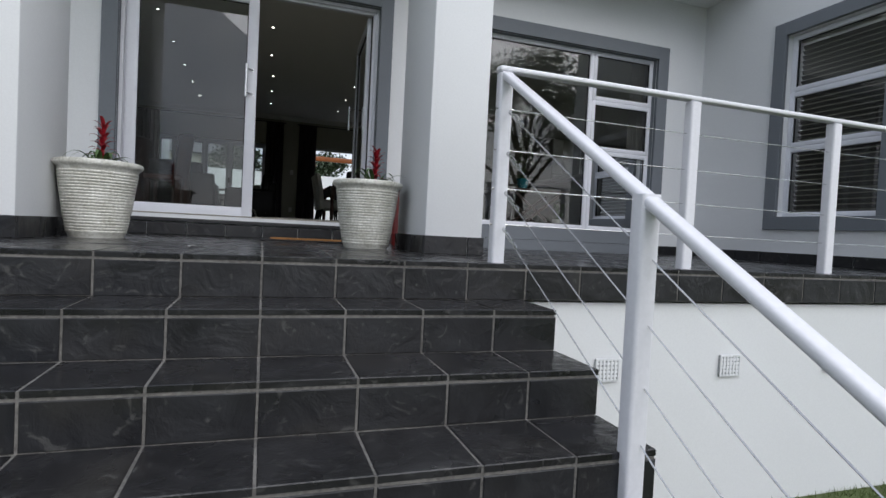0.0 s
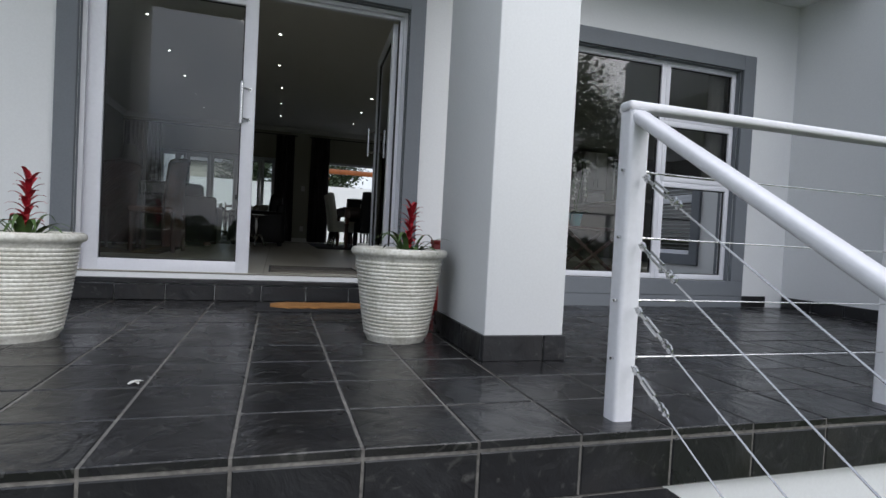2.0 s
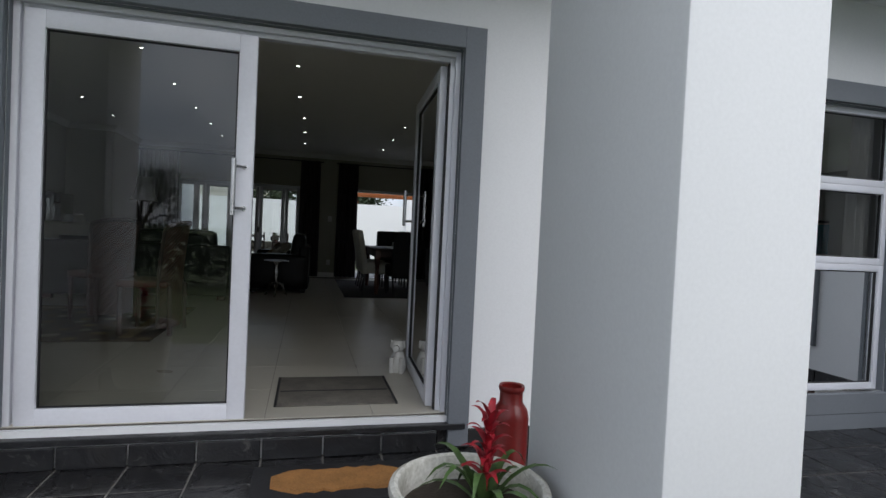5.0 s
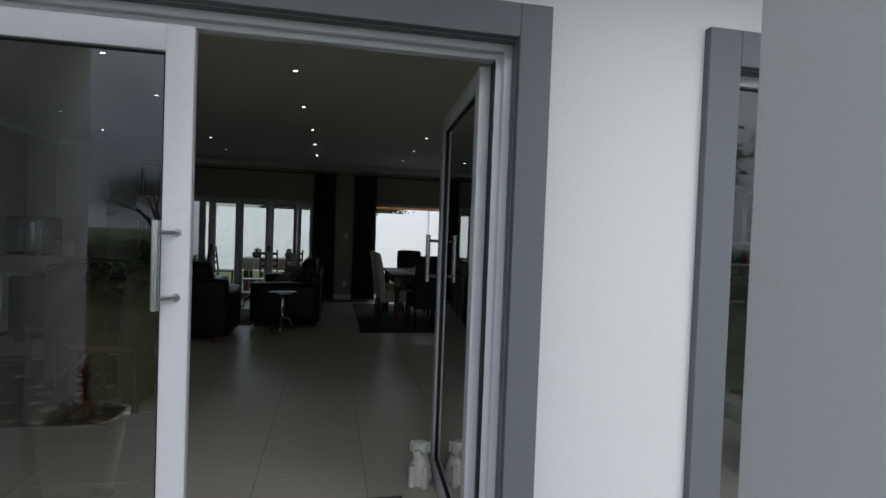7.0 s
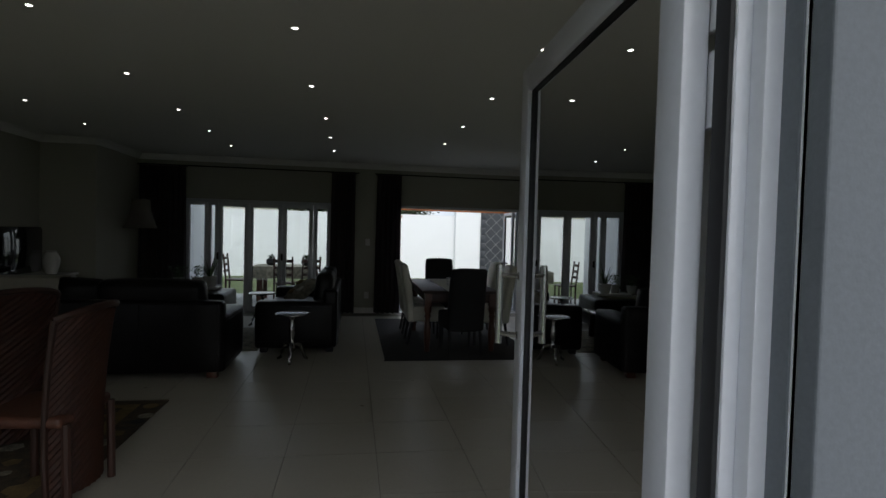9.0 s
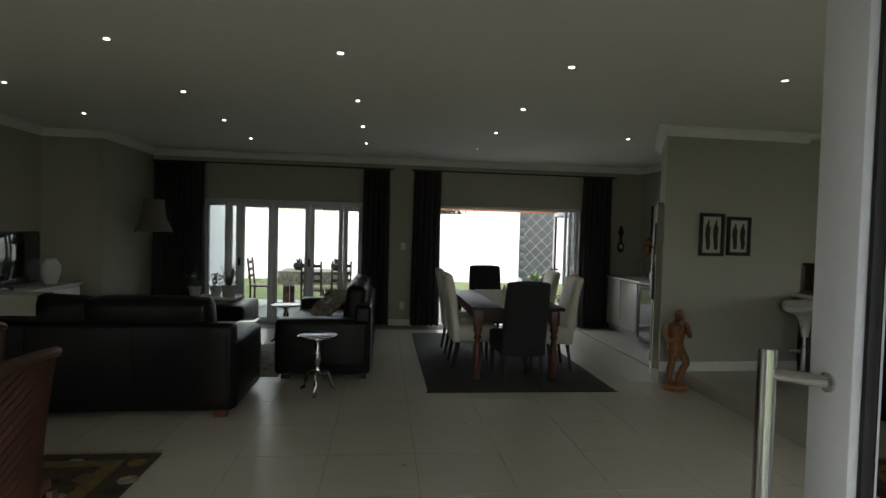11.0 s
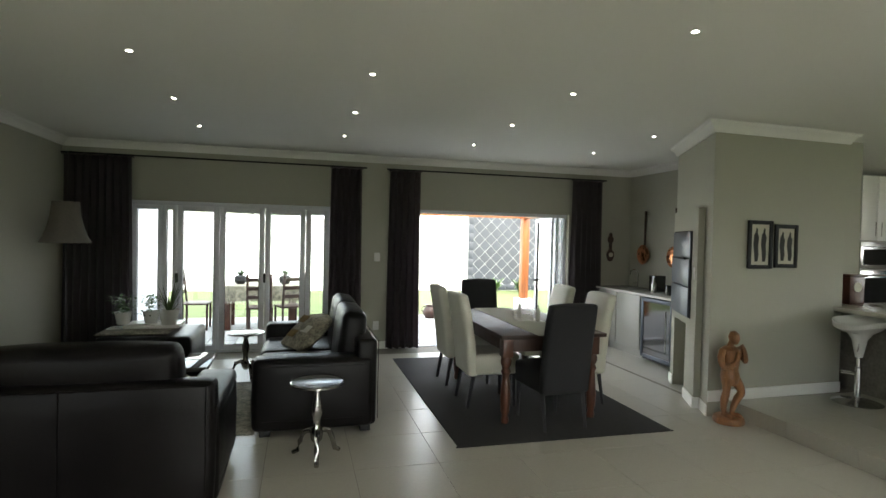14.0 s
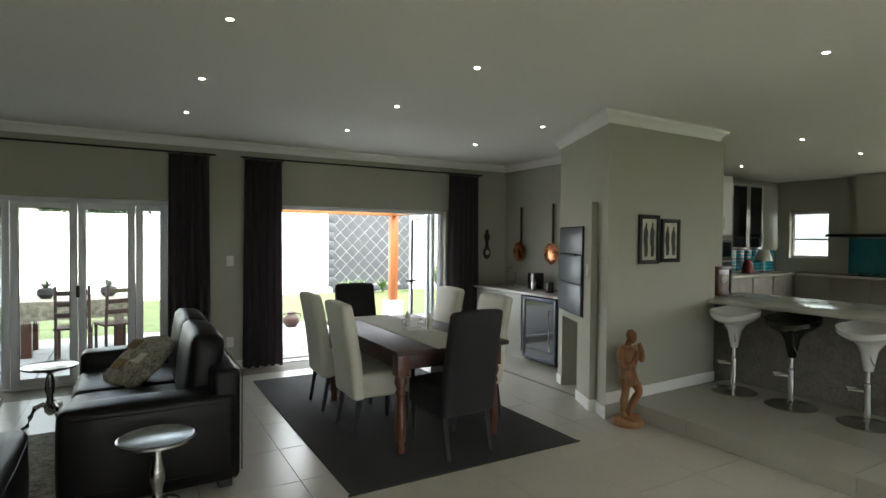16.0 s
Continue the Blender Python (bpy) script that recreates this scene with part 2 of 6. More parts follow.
M_SLAT = mat("grey_brown_slat", (0.12, 0.115, 0.105), 0.6, var=0.15, bump=0.05)
M_BED = mat("grey_tile_bed", (0.3, 0.3, 0.29), 0.9, var=0.3, bump=0.2)
M_SHEER = mat("cream_sheer", (0.6, 0.58, 0.54), 0.9, var=0.06, bump=0.1)
M_MATGREY = mat("grey_mat", (0.11, 0.1, 0.085), 0.95, var=0.4, big=9, fine=120, bump=0.8)
M_WICKER = mat("woven_cane", (0.085, 0.03, 0.016), 0.55, var=0.4, big=12, fine=110, bump=0.6)


# ---------- mesh helpers ----------
def link(name, bm, material, smooth=False):
    me = bpy.data.meshes.new(name)
    bmesh.ops.recalc_face_normals(bm, faces=bm.faces)
    bm.to_mesh(me)
    bm.free()
    for m in (material if isinstance(material, (list, tuple)) else [material]):
        me.materials.append(m)
    if smooth:
        me.shade_smooth()
        me.set_sharp_from_angle(angle=radians(38))
    return new(name, me)


def part(name, bm, material, parent=None, label="", smooth=True):
    ob = link(name, bm, material, smooth)
    if parent is not None:
        ob.parent = parent
    if label:
        ob["label"] = label
    return ob


def thing(name, label, category, group="", kind="", m=None):
    ob = new(name)
    ob.empty_display_size = 0.1
    if m is not None:
        ob.matrix_basis = m
    return tagged(ob, label, category, group, kind)


def structure(name, bm, material, label, category, smooth=False):
    return tagged(link(name, bm, material, smooth), label, category, "", "structure")


def B(x0, x1, y0, y1, z0, z1, bev=0.0, bm=None, m=None, seg=2):
    """A box between two corners, with rounded edges; added to bm if one is given."""
    bm = bm or bmesh.new()
    mm = Matrix.Translation(((x0 + x1) / 2, (y0 + y1) / 2, (z0 + z1) / 2)) @ Matrix.Diagonal((abs(x1 - x0), abs(y1 - y0), abs(z1 - z0), 1))
    if m is not None:
        mm = m @ mm
    r = bmesh.ops.create_cube(bm, size=1, matrix=mm)
    if bev:
        vs = set(r["verts"])
        es = [e for e in bm.edges if e.verts[0] in vs and e.verts[1] in vs]
        bmesh.ops.bevel(bm, geom=es, offset=bev, segments=seg, profile=0.5, affect="EDGES")
    return bm


def C(x, y, z0, z1, r0, r1=None, seg=20, bm=None):
    bm = bm or bmesh.new()
    r1 = r0 if r1 is None else r1
    bmesh.ops.create_cone(bm, cap_ends=True, segments=seg, radius1=r0, radius2=r1, depth=abs(z1 - z0), matrix=Matrix.Translation((x, y, (z0 + z1) / 2)))
    return bm


def lathe(profile, seg=28, bm=None, m=None):
    """Turn (radius, height) pairs round the z axis."""
    bm = bm or bmesh.new()
    m = m or Matrix.Identity(4)
    rings = []
    for r, z in profile:
        rings.append([bm.verts.new(m @ Vector((max(r, 1e-4) * math.cos(2 * math.pi * k / seg), max(r, 1e-4) * math.sin(2 * math.pi * k / seg), z))) for k in range(seg)])
    for a, b in zip(rings, rings[1:]):
        for k in range(seg):
            bm.faces.new((a[k], a[(k + 1) % seg], b[(k + 1) % seg], b[k]))
    bm.faces.new(rings[0][::-1])
    bm.faces.new(rings[-1])
    return bm


def tube(points, r, seg=8, bm=None, r_end=None):
    """A round bar along a line of points."""
    bm = bm or bmesh.new()
    pts = [Vector(p) for p in points]
    r_end = r if r_end is None else r_end
    rings = []
    for i, p in enumerate(pts):
        d = (pts[min(i + 1, len(pts) - 1)] - pts[max(i - 1, 0)]).normalized()
        up = Vector((0, 0, 1)) if abs(d.z) < 0.9 else Vector((1, 0, 0))
        a = d.cross(up).normalized()
        b = d.cross(a)
        rr = r + (r_end - r) * i / max(1, len(pts) - 1)
        rings.append([bm.verts.new(p + rr * (math.cos(2 * math.pi * k / seg) * a + math.sin(2 * math.pi * k / seg) * b)) for k in range(seg)])
    for a, b in zip(rings, rings[1:]):
        for k in range(seg):
            bm.faces.new((a[k], a[(k + 1) % seg], b[(k + 1) % seg], b[k]))
    bm.faces.new(rings[0][::-1])
    bm.faces.new(rings[-1])
    return bm


def prism(outline, z0, z1, bm=None, m=None):
    """An outline in x and y, raised from z0 to z1."""
    bm = bm or bmesh.new()
    m = m or Matrix.Identity(4)
    lo = [bm.verts.new(m @ Vector((x, y, z0))) for x, y in outline]
    hi = [bm.verts.new(m @ Vector((x, y, z1))) for x, y in outline]
    bm.faces.new(lo[::-1])
    bm.faces.new(hi)
    k = len(lo)
    for i in range(k):
        bm.faces.new((lo[i], lo[(i + 1) % k], hi[(i + 1) % k], hi[i]))
    return bm


def blade(bm, base, tip, width, droop=0.0, seg=5, fold=0.25):
    """A leaf from base to tip, bent over, with a folded midrib."""
    base, tip = Vector(base), Vector(tip)
    d = tip - base
    side = d.cross(Vector((0, 0, 1)))
    side = side.normalized() if side.length > 1e-5 else Vector((1, 0, 0))
    nrm = side.cross(d).normalized()
    rows = []
    for i in range(seg + 1):
        s = i / seg
        p = base + d * s + Vector((0, 0, 1)) * droop * (4 * s * (1 - s))
        w = width * (1 - s) ** 0.6 * (0.55 + 0.45 * min(1, s * 4)) + 0.0008
        rows.append((bm.verts.new(p - side * w), bm.verts.new(p - nrm * w * fold), bm.verts.new(p + side * w)))
    for a, b in zip(rows, rows[1:]):
        bm.faces.new((a[0], a[1], b[1], b[0]))
        bm.faces.new((a[1], a[2], b[2], b[1]))
    return bm

T, F, K, CEIL = 1.405, 1.60, 1.73, 4.24   # terrace, room floor, kitchen floor, ceiling


def cornice(name, points, material, label, ceil=CEIL):
    """A stepped cornice along a line of plan points; the wall lies on the right of the way."""
    bm = bmesh.new()
    prof = ((0.0, -0.1), (0.02, -0.1), (0.025, -0.075), (0.05, -0.045), (0.075, -0.03), (0.08, -0.012), (0.095, -0.004))
    pts = [Vector((x, y, 0)) for x, y in points]
    rows = []
    for i, p in enumerate(pts):
        nrm = Vector((0, 0, 0))
        ds = []
        if i:
            ds.append((p - pts[i - 1]).normalized())
        if i < len(pts) - 1:
            ds.append((pts[i + 1] - p).normalized())
        ns = [Vector((-d.y, d.x, 0)) for d in ds]
        nrm = sum(ns, Vector((0, 0, 0)))
        nrm = nrm / nrm.length_squared * len(ns) if len(ns) > 1 else ns[0]
        if len(ns) > 1:
            nrm = sum(ns, Vector((0, 0, 0)))
            nrm = nrm * (2 / nrm.length_squared)
        rows.append([bm.verts.new(p + nrm * (a + 0.002) + Vector((0, 0, ceil + z))) for a, z in prof])
    for a, b in zip(rows, rows[1:]):
        for k in range(len(prof) - 1):
            bm.faces.new((a[k], a[k + 1], b[k + 1], b[k]))
    return structure(name, bm, material, label, "cornice", True)


# ---------- ground, stairs, terrace ----------
bm = bmesh.new()
ys = [-400, -60, -5, 1, 7, 9, 10, 13, 30, 60, 400]
zs = [0, 0, 0, 0, 0, 0, 1.42, 1.42, 1.42, 1.42, 1.42]
xs = [-400, -30, -5, 5, 20, 400]
grid = [[bm.verts.new((x, y, z)) for x in xs] for y, z in zip(ys, zs)]
for a, b in zip(grid, grid[1:]):
    for k in range(len(xs) - 1):
        bm.faces.new((a[k], a[k + 1], b[k + 1], b[k]))
structure("ground", bm, M_GRASS, "mown lawn with short green grass", "lawn")

STEP_H, STEP_D, N_STEP = T / 8, 0.335, 8
Y_EDGE, SX0, SX1 = 2.44, -1.66, 1.295
bm = bmesh.new()
for i in range(N_STEP - 1):
    top = T - STEP_H * (i + 1)
    B(SX0 + 0.004, SX1 - 0.004, Y_EDGE - STEP_D * (i + 1) - 0.003, Y_EDGE + 0.05 - STEP_D * i, 0, top - 0.002, bm=bm)
stairs = structure("stairs", bm, M_GROUT, "front steps clad in black slate tiles with grey grout", "stairs")
bm = B(SX0 - 0.4, 7.5, Y_EDGE - 0.003, 5.27, T - STEP_H, T - 0.002)
terrace = structure("floor_terrace", bm, M_GROUT, "raised terrace of black slate tiles with grey grout", "terrace")
bm = B(SX1, 7.5, Y_EDGE + 0.03, Y_EDGE + 0.25, -0.1, T - 0.19)
B(SX0 - 0.4, SX0, Y_EDGE + 0.03, Y_EDGE + 0.25, -0.1, T - 0.19, bm=bm)
B(SX0 - 0.4, SX0 - 0.2, Y_EDGE + 0.25, 5.24, -0.1, T - 0.19, bm=bm)
structure("wall_terrace_base", bm, M_WHITE_WALL, "white plastered base wall under the terrace", "wall")

# ---------- facade ----------
YF, YI, TOP = 5.24, 5.49, 4.6     # outer face, inner face, top
bm = bmesh.new()
DX0, DX1, DZ = -1.135, 1.062, 3.66
WX0, WX1, WZ0, WZ1 = 1.97, 4.285, 1.615, 3.645
# The hole at x -3.5 to -2.5 is added, out of view, to light the room.
for x0, x1, z0, z1 in ((-4.0, -3.5, 0, TOP), (-3.5, -2.5, 0, F), (-3.5, -2.5, 3.5, TOP), (-2.5, DX0, 0, TOP), (DX0, DX1, DZ, TOP), (DX0, DX1, 0, F - 0.012), (DX1, WX0, 0, TOP), (WX0, WX1, 0, WZ0), (WX0, WX1, WZ1, TOP), (WX1, 10.5, 0, TOP)):
    B(x0, x1, YF, YI, z0, z1, bm=bm)
structure("wall_facade", bm, M_WHITE_WALL, "white plastered front wall with door, window and an added unseen light opening", "wall")
bm = B(-2.5, DX0 - 0.16, YI + 0.002, YI + 0.012, F, CEIL)
B(-4.0, -2.5, YI + 0.002, YI + 0.012, 3.5, CEIL, bm=bm)
B(DX0 - 0.16, DX1 + 0.1, YI + 0.002, YI + 0.012, DZ + 0.08, CEIL, bm=bm)
B(DX1 + 0.1, WX0, YI + 0.002, YI + 0.012, F, CEIL, bm=bm)
B(WX0, WX1, YI + 0.002, YI + 0.012, WZ1, CEIL, bm=bm)
B(WX1, 10.3, YI + 0.002, YI + 0.012, F, CEIL, bm=bm)
structure("wall_entrance_inner", bm, M_TAUPE, "taupe painted inner face of the entrance wall", "wall")


def surround(name, x0, x1, z0, z1, y, w, bottom, label, axis="y"):
    """A flat grey band round an opening, proud of the wall, with its reveal."""
    bm = bmesh.new()

    def bar(a0, a1, c0, c1):
        if axis == "y":
            B(a0, a1, y - 0.035, y + 0.01, c0, c1, 0.004, bm)
        else:
            B(y - 0.035, y + 0.01, a0, a1, c0, c1, 0.004, bm)
    bar(x0 - w, x0, z0, z1 + w)
    bar(x1, x1 + w, z0, z1 + w)
    bar(x0, x1, z1, z1 + w)
    if bottom:
        bar(x0 - w, x1 + w, z0 - w, z0)
    if axis == "y":
        B(x0 - 0.002, x0 + 0.004, y + 0.01, y + 0.1, z0, z1, bm=bm)
        B(x1 - 0.004, x1 + 0.002, y + 0.01, y + 0.1, z0, z1, bm=bm)
        B(x0, x1, y + 0.01, y + 0.1, z1 - 0.004, z1 + 0.002, bm=bm)
    return structure(name, bm, M_GREY_TRIM, label, "trim")


surround("trim_entrance", DX0, DX1, T + 0.02, DZ, YF, 0.122, False, "grey painted plaster band round the entrance")
surround("trim_front_window", WX0, WX1, WZ0 + 0.04, WZ1, YF, 0.14, True, "grey painted plaster band round the window")

bm = B(DX0 - 0.1, DX1 + 0.1, YF - 0.045, YF + 0.03, T + 0.118, F - 0.045, 0.004)
structure("sill_entrance", bm, M_SLATE, "dark slate ledge below the entrance doors", "sill")
bm = B(WX0 - 0.14, WX1 + 0.14, YF - 0.033, YF + 0.01, T + 0.002, WZ0 - 0.102)
structure("trim_window_apron", bm, M_GREY_TRIM, "grey painted plaster below the window", "trim")

# wing on the side of the terrace
XW = 4.95
VY0, VY1, VZ0, VZ1 = 3.19, 4.14, 1.87, 3.67
bm = bmesh.new()
for y0, y1, z0, z1 in ((2.6, VY0, 0, TOP), (VY0, VY1, 0, VZ0), (VY0, VY1, VZ1, TOP), (VY1, YF, 0, TOP)):
    B(XW, XW + 0.25, y0, y1, z0, z1, bm=bm)
B(XW + 0.25, 10.5, 2.6, 2.85, 0, TOP, bm=bm)
structure("wall_wing", bm, M_WHITE_WALL, "white plastered side wing wall", "wall")
surround("trim_wing_window", VY0, VY1, VZ0, VZ1, XW, 0.13, True, "grey painted plaster band round the wing window", "x")
# room seen behind the wing window stays dark
structure("wall_wing_inner", B(XW + 1.2, XW + 1.3, 2.9, 4.9, T, 4.0), M_TAUPE, "taupe wall inside the wing room", "wall")

bm = B(-4.5, 10.5, 4.62, YF - 0.002, 4.34, 4.44)
structure("ceiling_porch", bm, M_WHITE_WALL, "white plastered porch ceiling", "ceiling")
bm = B(-4.8, 10.8, 4.45, 15.0, 4.62, 4.75)
structure("roof", bm, M_ROOF, "grey flat roof over the house", "roof")
bm = B(-4.8, 10.8, 4.5, 4.62, 4.31, 4.62)
structure("beam_porch", B(-1.6, 1.5, 3.3, 4.06, 4.1, 4.4, 0.01), M_WHITE_WALL, "white plastered beam across the porch columns", "beam")
structure("fascia", bm, M_WHITE_WALL, "white fascia along the porch roof", "fascia")

for cx0, cx1, nm in ((1.037, 1.428, "column_right"), (-1.52, -1.13, "column_left")):
    bm = B(cx0, cx1, 3.31, 4.05, T, 4.1, 0.012)
    structure(nm, bm, M_WHITE_WALL, "square white plastered porch column", "column", True)

# ---------- house shell ----------
YB = 14.3
bm = bmesh.new()
G0, G1, P0, P1, GZ = -2.36, 0.12, 1.2, 3.6, 3.53
for x0, x1, z0, z1 in ((-4.0, G0, 0.5, TOP), (G0, G1, GZ, TOP), (G1, P0, 0.5, TOP), (P0, P1, GZ, TOP), (P1, 10.5, 0.5, TOP), (G0, G1, 0.5, F - 0.03), (P0, P1, 0.5, F - 0.03)):
    B(x0, x1, YB, YB + 0.25, z0, z1, bm=bm)
structure("wall_garden", bm, M_TAUPE, "taupe painted wall with two wide garden doorways", "wall")
bm = B(-4.0, -3.76, YI, YB, 0.5, TOP)
structure("wall_left", bm, M_TAUPE, "taupe painted side wall of the living room", "wall")
bm = B(-3.76, -3.05, 12.82, YB, F, CEIL)
structure("wall_nib", bm, M_TAUPE, "taupe painted projecting wall", "wall")
BLOCK = ((3.25, 10.95), (4.82, 11.0), (4.82, 11.3), (5.4, 11.3), (5.4, YB), (4.65, YB), (4.65, 12.3), (3.875, 12.237))
AX = pose(3.25, 10.95, F, 0, 0, 64.1)     # along the angled face: x runs along it, y points into the room
store = [(AX @ Vector((l, d, 0))).to_2d() for l, d in ((1.1, 0.0), (1.1, -0.4), (0.6, -0.4), (0.6, 0.0))]
bm = prism(BLOCK, F + 0.74, CEIL)
prism(BLOCK + tuple((p.x, p.y) for p in store), F - 0.1, F + 0.74, bm)
structure("wall_barbecue_block", bm, M_TAUPE, "taupe painted wall block with an angled face", "wall")
bm = B(5.4, 10.3, 13.4, 13.6, F, TOP)
structure("wall_kitchen_back", bm, M_TAUPE, "taupe kitchen wall behind the cabinets", "wall")
bm = bmesh.new()
# The hole from y 5.8 to 9.8 is invented to let daylight into the kitchen.
for y0, y1, z0, z1 in ((YI, 5.8, F, TOP), (5.8, 9.8, F, 2.0), (5.8, 9.8, 4.0, TOP), (9.8, 12.5, F, TOP), (12.5, 13.15, F, 2.84), (12.5, 13.15, 3.68, TOP), (13.15, 13.4, F, TOP)):
    B(10.3, 10.5, y0, y1, z0, z1, bm=bm)
structure("wall_kitchen_side", bm, M_TAUPE, "taupe kitchen wall with a small window and an added unseen light opening", "wall")
structure("ceiling", B(-4.0, 10.5, YI - 0.1, YB + 0.1, CEIL, CEIL + 0.1), M_CEIL, "smooth off-white ceiling with downlights", "ceiling")
bm = B(-4.0, 3.5, YI - 0.22, YB + 0.25, F - 0.15, F - 0.004)
B(3.5, 4.7, 10.9, YB + 0.25, F - 0.15, F - 0.004, bm=bm)
structure("floor_base", bm, M_FGROUT, "grout bed of the living room tiles", "floor")
bm = B(3.508, 5.4, YI, 10.97, F - 0.15, K - 0.004)
B(5.4, 10.3, YI, 13.4, F - 0.15, K - 0.004, bm=bm)
B(4.8, 5.4, 10.97, 11.32, F - 0.15, K - 0.004, bm=bm)
structure("floor_kitchen_base", bm, M_FGROUT, "grout bed of the raised kitchen floor", "floor")
cornice("cornice_left", [(-3.76, YI), (-3.76, 12.82), (-3.05, 12.82), (-3.05, YB), (4.65, YB), (4.65, 12.3), (3.875, 12.237), (3.25, 10.95), (4.82, 11.0), (4.82, 11.3)][::-1], M_CORNICE, "white moulded plaster cornice")

bm = bmesh.new()
B(-3.76, -3.745, YI, 12.82, F, F + 0.1, bm=bm)
B(-3.745, -3.05, 12.805, 12.82, F, F + 0.1, bm=bm)
B(-3.05, -3.035, 12.805, YB, F, F + 0.1, bm=bm)
B(G1, P0, YB - 0.015, YB, F, F + 0.1, bm=bm)
B(P1, 4.65, YB - 0.015, YB, F, F + 0.1, bm=bm)
B(-3.035, G0, YB - 0.015, YB, F, F + 0.1, bm=bm)
B(0, 1.57, -0.014, 0.0, 0, 0.1, 0.003, bm, pose(3.25, 10.95, K, 0, 0, 1.8))
for l0, l1, d in ((0.0, 0.226, 0.0), (0.226, 0.6, 0.06), (1.1, 1.254, 0.06)):
    B(l0, l1, d, d + 0.014, 0, 0.1, 0.003, bm, AX)
B(0.226, 0.24, 0.0, 0.06, 0, 0.1, 0.003, bm, AX)
structure("baseboard", bm, M_CORNICE, "white painted skirting board", "skirting")


# ---------- entrance doors ----------
def framed_pane(parent, u0, u1, z0, z1, y, w=0.075, d=0.05, axis="y", mat_f=None, glass=True, name="frame"):
    """A frame of four bars and its pane, in the plane y (or x)."""
    mat_f = mat_f or M_FRAME
    bm = bmesh.new()

    def bar(a0, a1, c0, c1, dd=d, b=bm):
        if axis == "y":
            B(a0, a1, y - dd / 2, y + dd / 2, c0, c1, min(0.006, dd / 3), b)
        else:
            B(y - dd / 2, y + dd / 2, a0, a1, c0, c1, min(0.006, dd / 3), b)
    bar(u0, u0 + w, z0, z1)
    bar(u1 - w, u1, z0, z1)
    bar(u0 + w - 0.003, u1 - w + 0.003, z1 - w, z1)
    bar(u0 + w - 0.003, u1 - w + 0.003, z0, z0 + w)
    fr = part(name, bm, mat_f, parent)
    g = bmesh.new()
    bar(u0 + w, u0 + w + 0.008, z0 + w, z1 - w, 0.02, g)
    bar(u1 - w - 0.008, u1 - w, z0 + w, z1 - w, 0.02, g)
    bar(u0 + w, u1 - w, z1 - w - 0.008, z1 - w, 0.02, g)
    bar(u0 + w, u1 - w, z0 + w, z0 + w + 0.008, 0.02, g)
    part("gasket", g, M_RUBBER, fr, "black rubber gasket")
    if glass:
        p = bmesh.new()
        if axis == "y":
            vs = [p.verts.new(v) for v in ((u0 + w, y, z0 + w), (u1 - w, y, z0 + w), (u1 - w, y, z1 - w), (u0 + w, y, z1 - w))]
        else:
            vs = [p.verts.new(v) for v in ((y, u0 + w, z0 + w), (y, u1 - w, z0 + w), (y, u1 - w, z1 - w), (y, u0 + w, z1 - w))]
        p.faces.new(vs)
        pane = part("pane", p, M_GLASS, fr, "clear glass", False)
        pane.visible_shadow = False
    return fr


def bar_handle(parent, m, length=0.42, crank=0.05):
    """A round pull bar held off the stile by two slanted studs."""
    h = bmesh.new()
    tube([(-crank, -0.055, -length / 2), (-crank, -0.055, length / 2)], 0.013, 14, h)
    for z in (-length * 0.37, length * 0.37):
        tube([(-crank, -0.055, z), (0, 0.0, z)], 0.009, 10, h)
        tube([(0, -0.004, z), (0, 0.0, z)], 0.014, 12, h)
    h.transform(m)
    return part("handle", h, M_STEEL, parent, "brushed steel bar handle")


door = thing("door_frame_entrance", "white aluminium entrance door frame with grey reveal", "door frame", kind="structure")
bm = bmesh.new()
YD = YF + 0.06                     # middle of the door leaf
for y0, y1, w in ((YD - 0.018, YD + 0.012, 0.032), (YD + 0.012, YD + 0.058, 0.055)):
    B(DX0, DX0 + w, y0, y1, F - 0.04, DZ, 0.003, bm)
    B(DX1 - w, DX1, y0, y1, F - 0.04, DZ, 0.003, bm)
    B(DX0 + w, DX1 - w, y0, y1, DZ - w, DZ, 0.003, bm)
B(DX0 + 0.055, DX1 - 0.055, YD - 0.05, YD + 0.09, F - 0.045, F - 0.012, 0.004, bm)
part("frame", bm, M_FRAME, door)
# Black strip that draws the shade in the gap between leaf and jamb.
part("gap_shade", B(DX1 - 0.064, DX1 - 0.055, YD + 0.016, YD + 0.05, F, DZ - 0.06, 0.002), M_RUBBER, door, "black strip standing in for the shaded hinge gap")
d1 = thing("door_1", "closed white aluminium glass door leaf with steel bar handle", "door", kind="structure")
framed_pane(d1, DX0 + 0.05, -0.035, F - 0.01, DZ - 0.058, YD, 0.09, 0.045)
bar_handle(d1, pose(-0.075, YD - 0.022, 2.812), 0.29)
d2 = thing("door_2", "open white aluminium glass door leaf swung into the room", "door", kind="structure")
framed_pane(d2, 0, 1.02, F + 0.005, DZ - 0.06, 0, 0.08, 0.045)
bar_handle(d2, pose(0.98, -0.022, 2.81), 0.27)
bar_handle(d2, pose(0.98, 0.022, 2.81, 0, 0, 180), 0.27)
bm = bmesh.new()
for z in (3.43, 3.28, 1.83, 1.7):
    B(-0.06, 0.03, -0.035, -0.024, z - 0.06, z + 0.06, 0.003, bm)
    tube([(-0.02, -0.035, z - 0.06), (-0.02, -0.035, z + 0.06)], 0.012, 10, bm)
part("hinge", bm, M_RAIL, d2, "white hinge")
d2.matrix_basis = pose(0.985, 5.375, 0, 0, 0, 86.6)

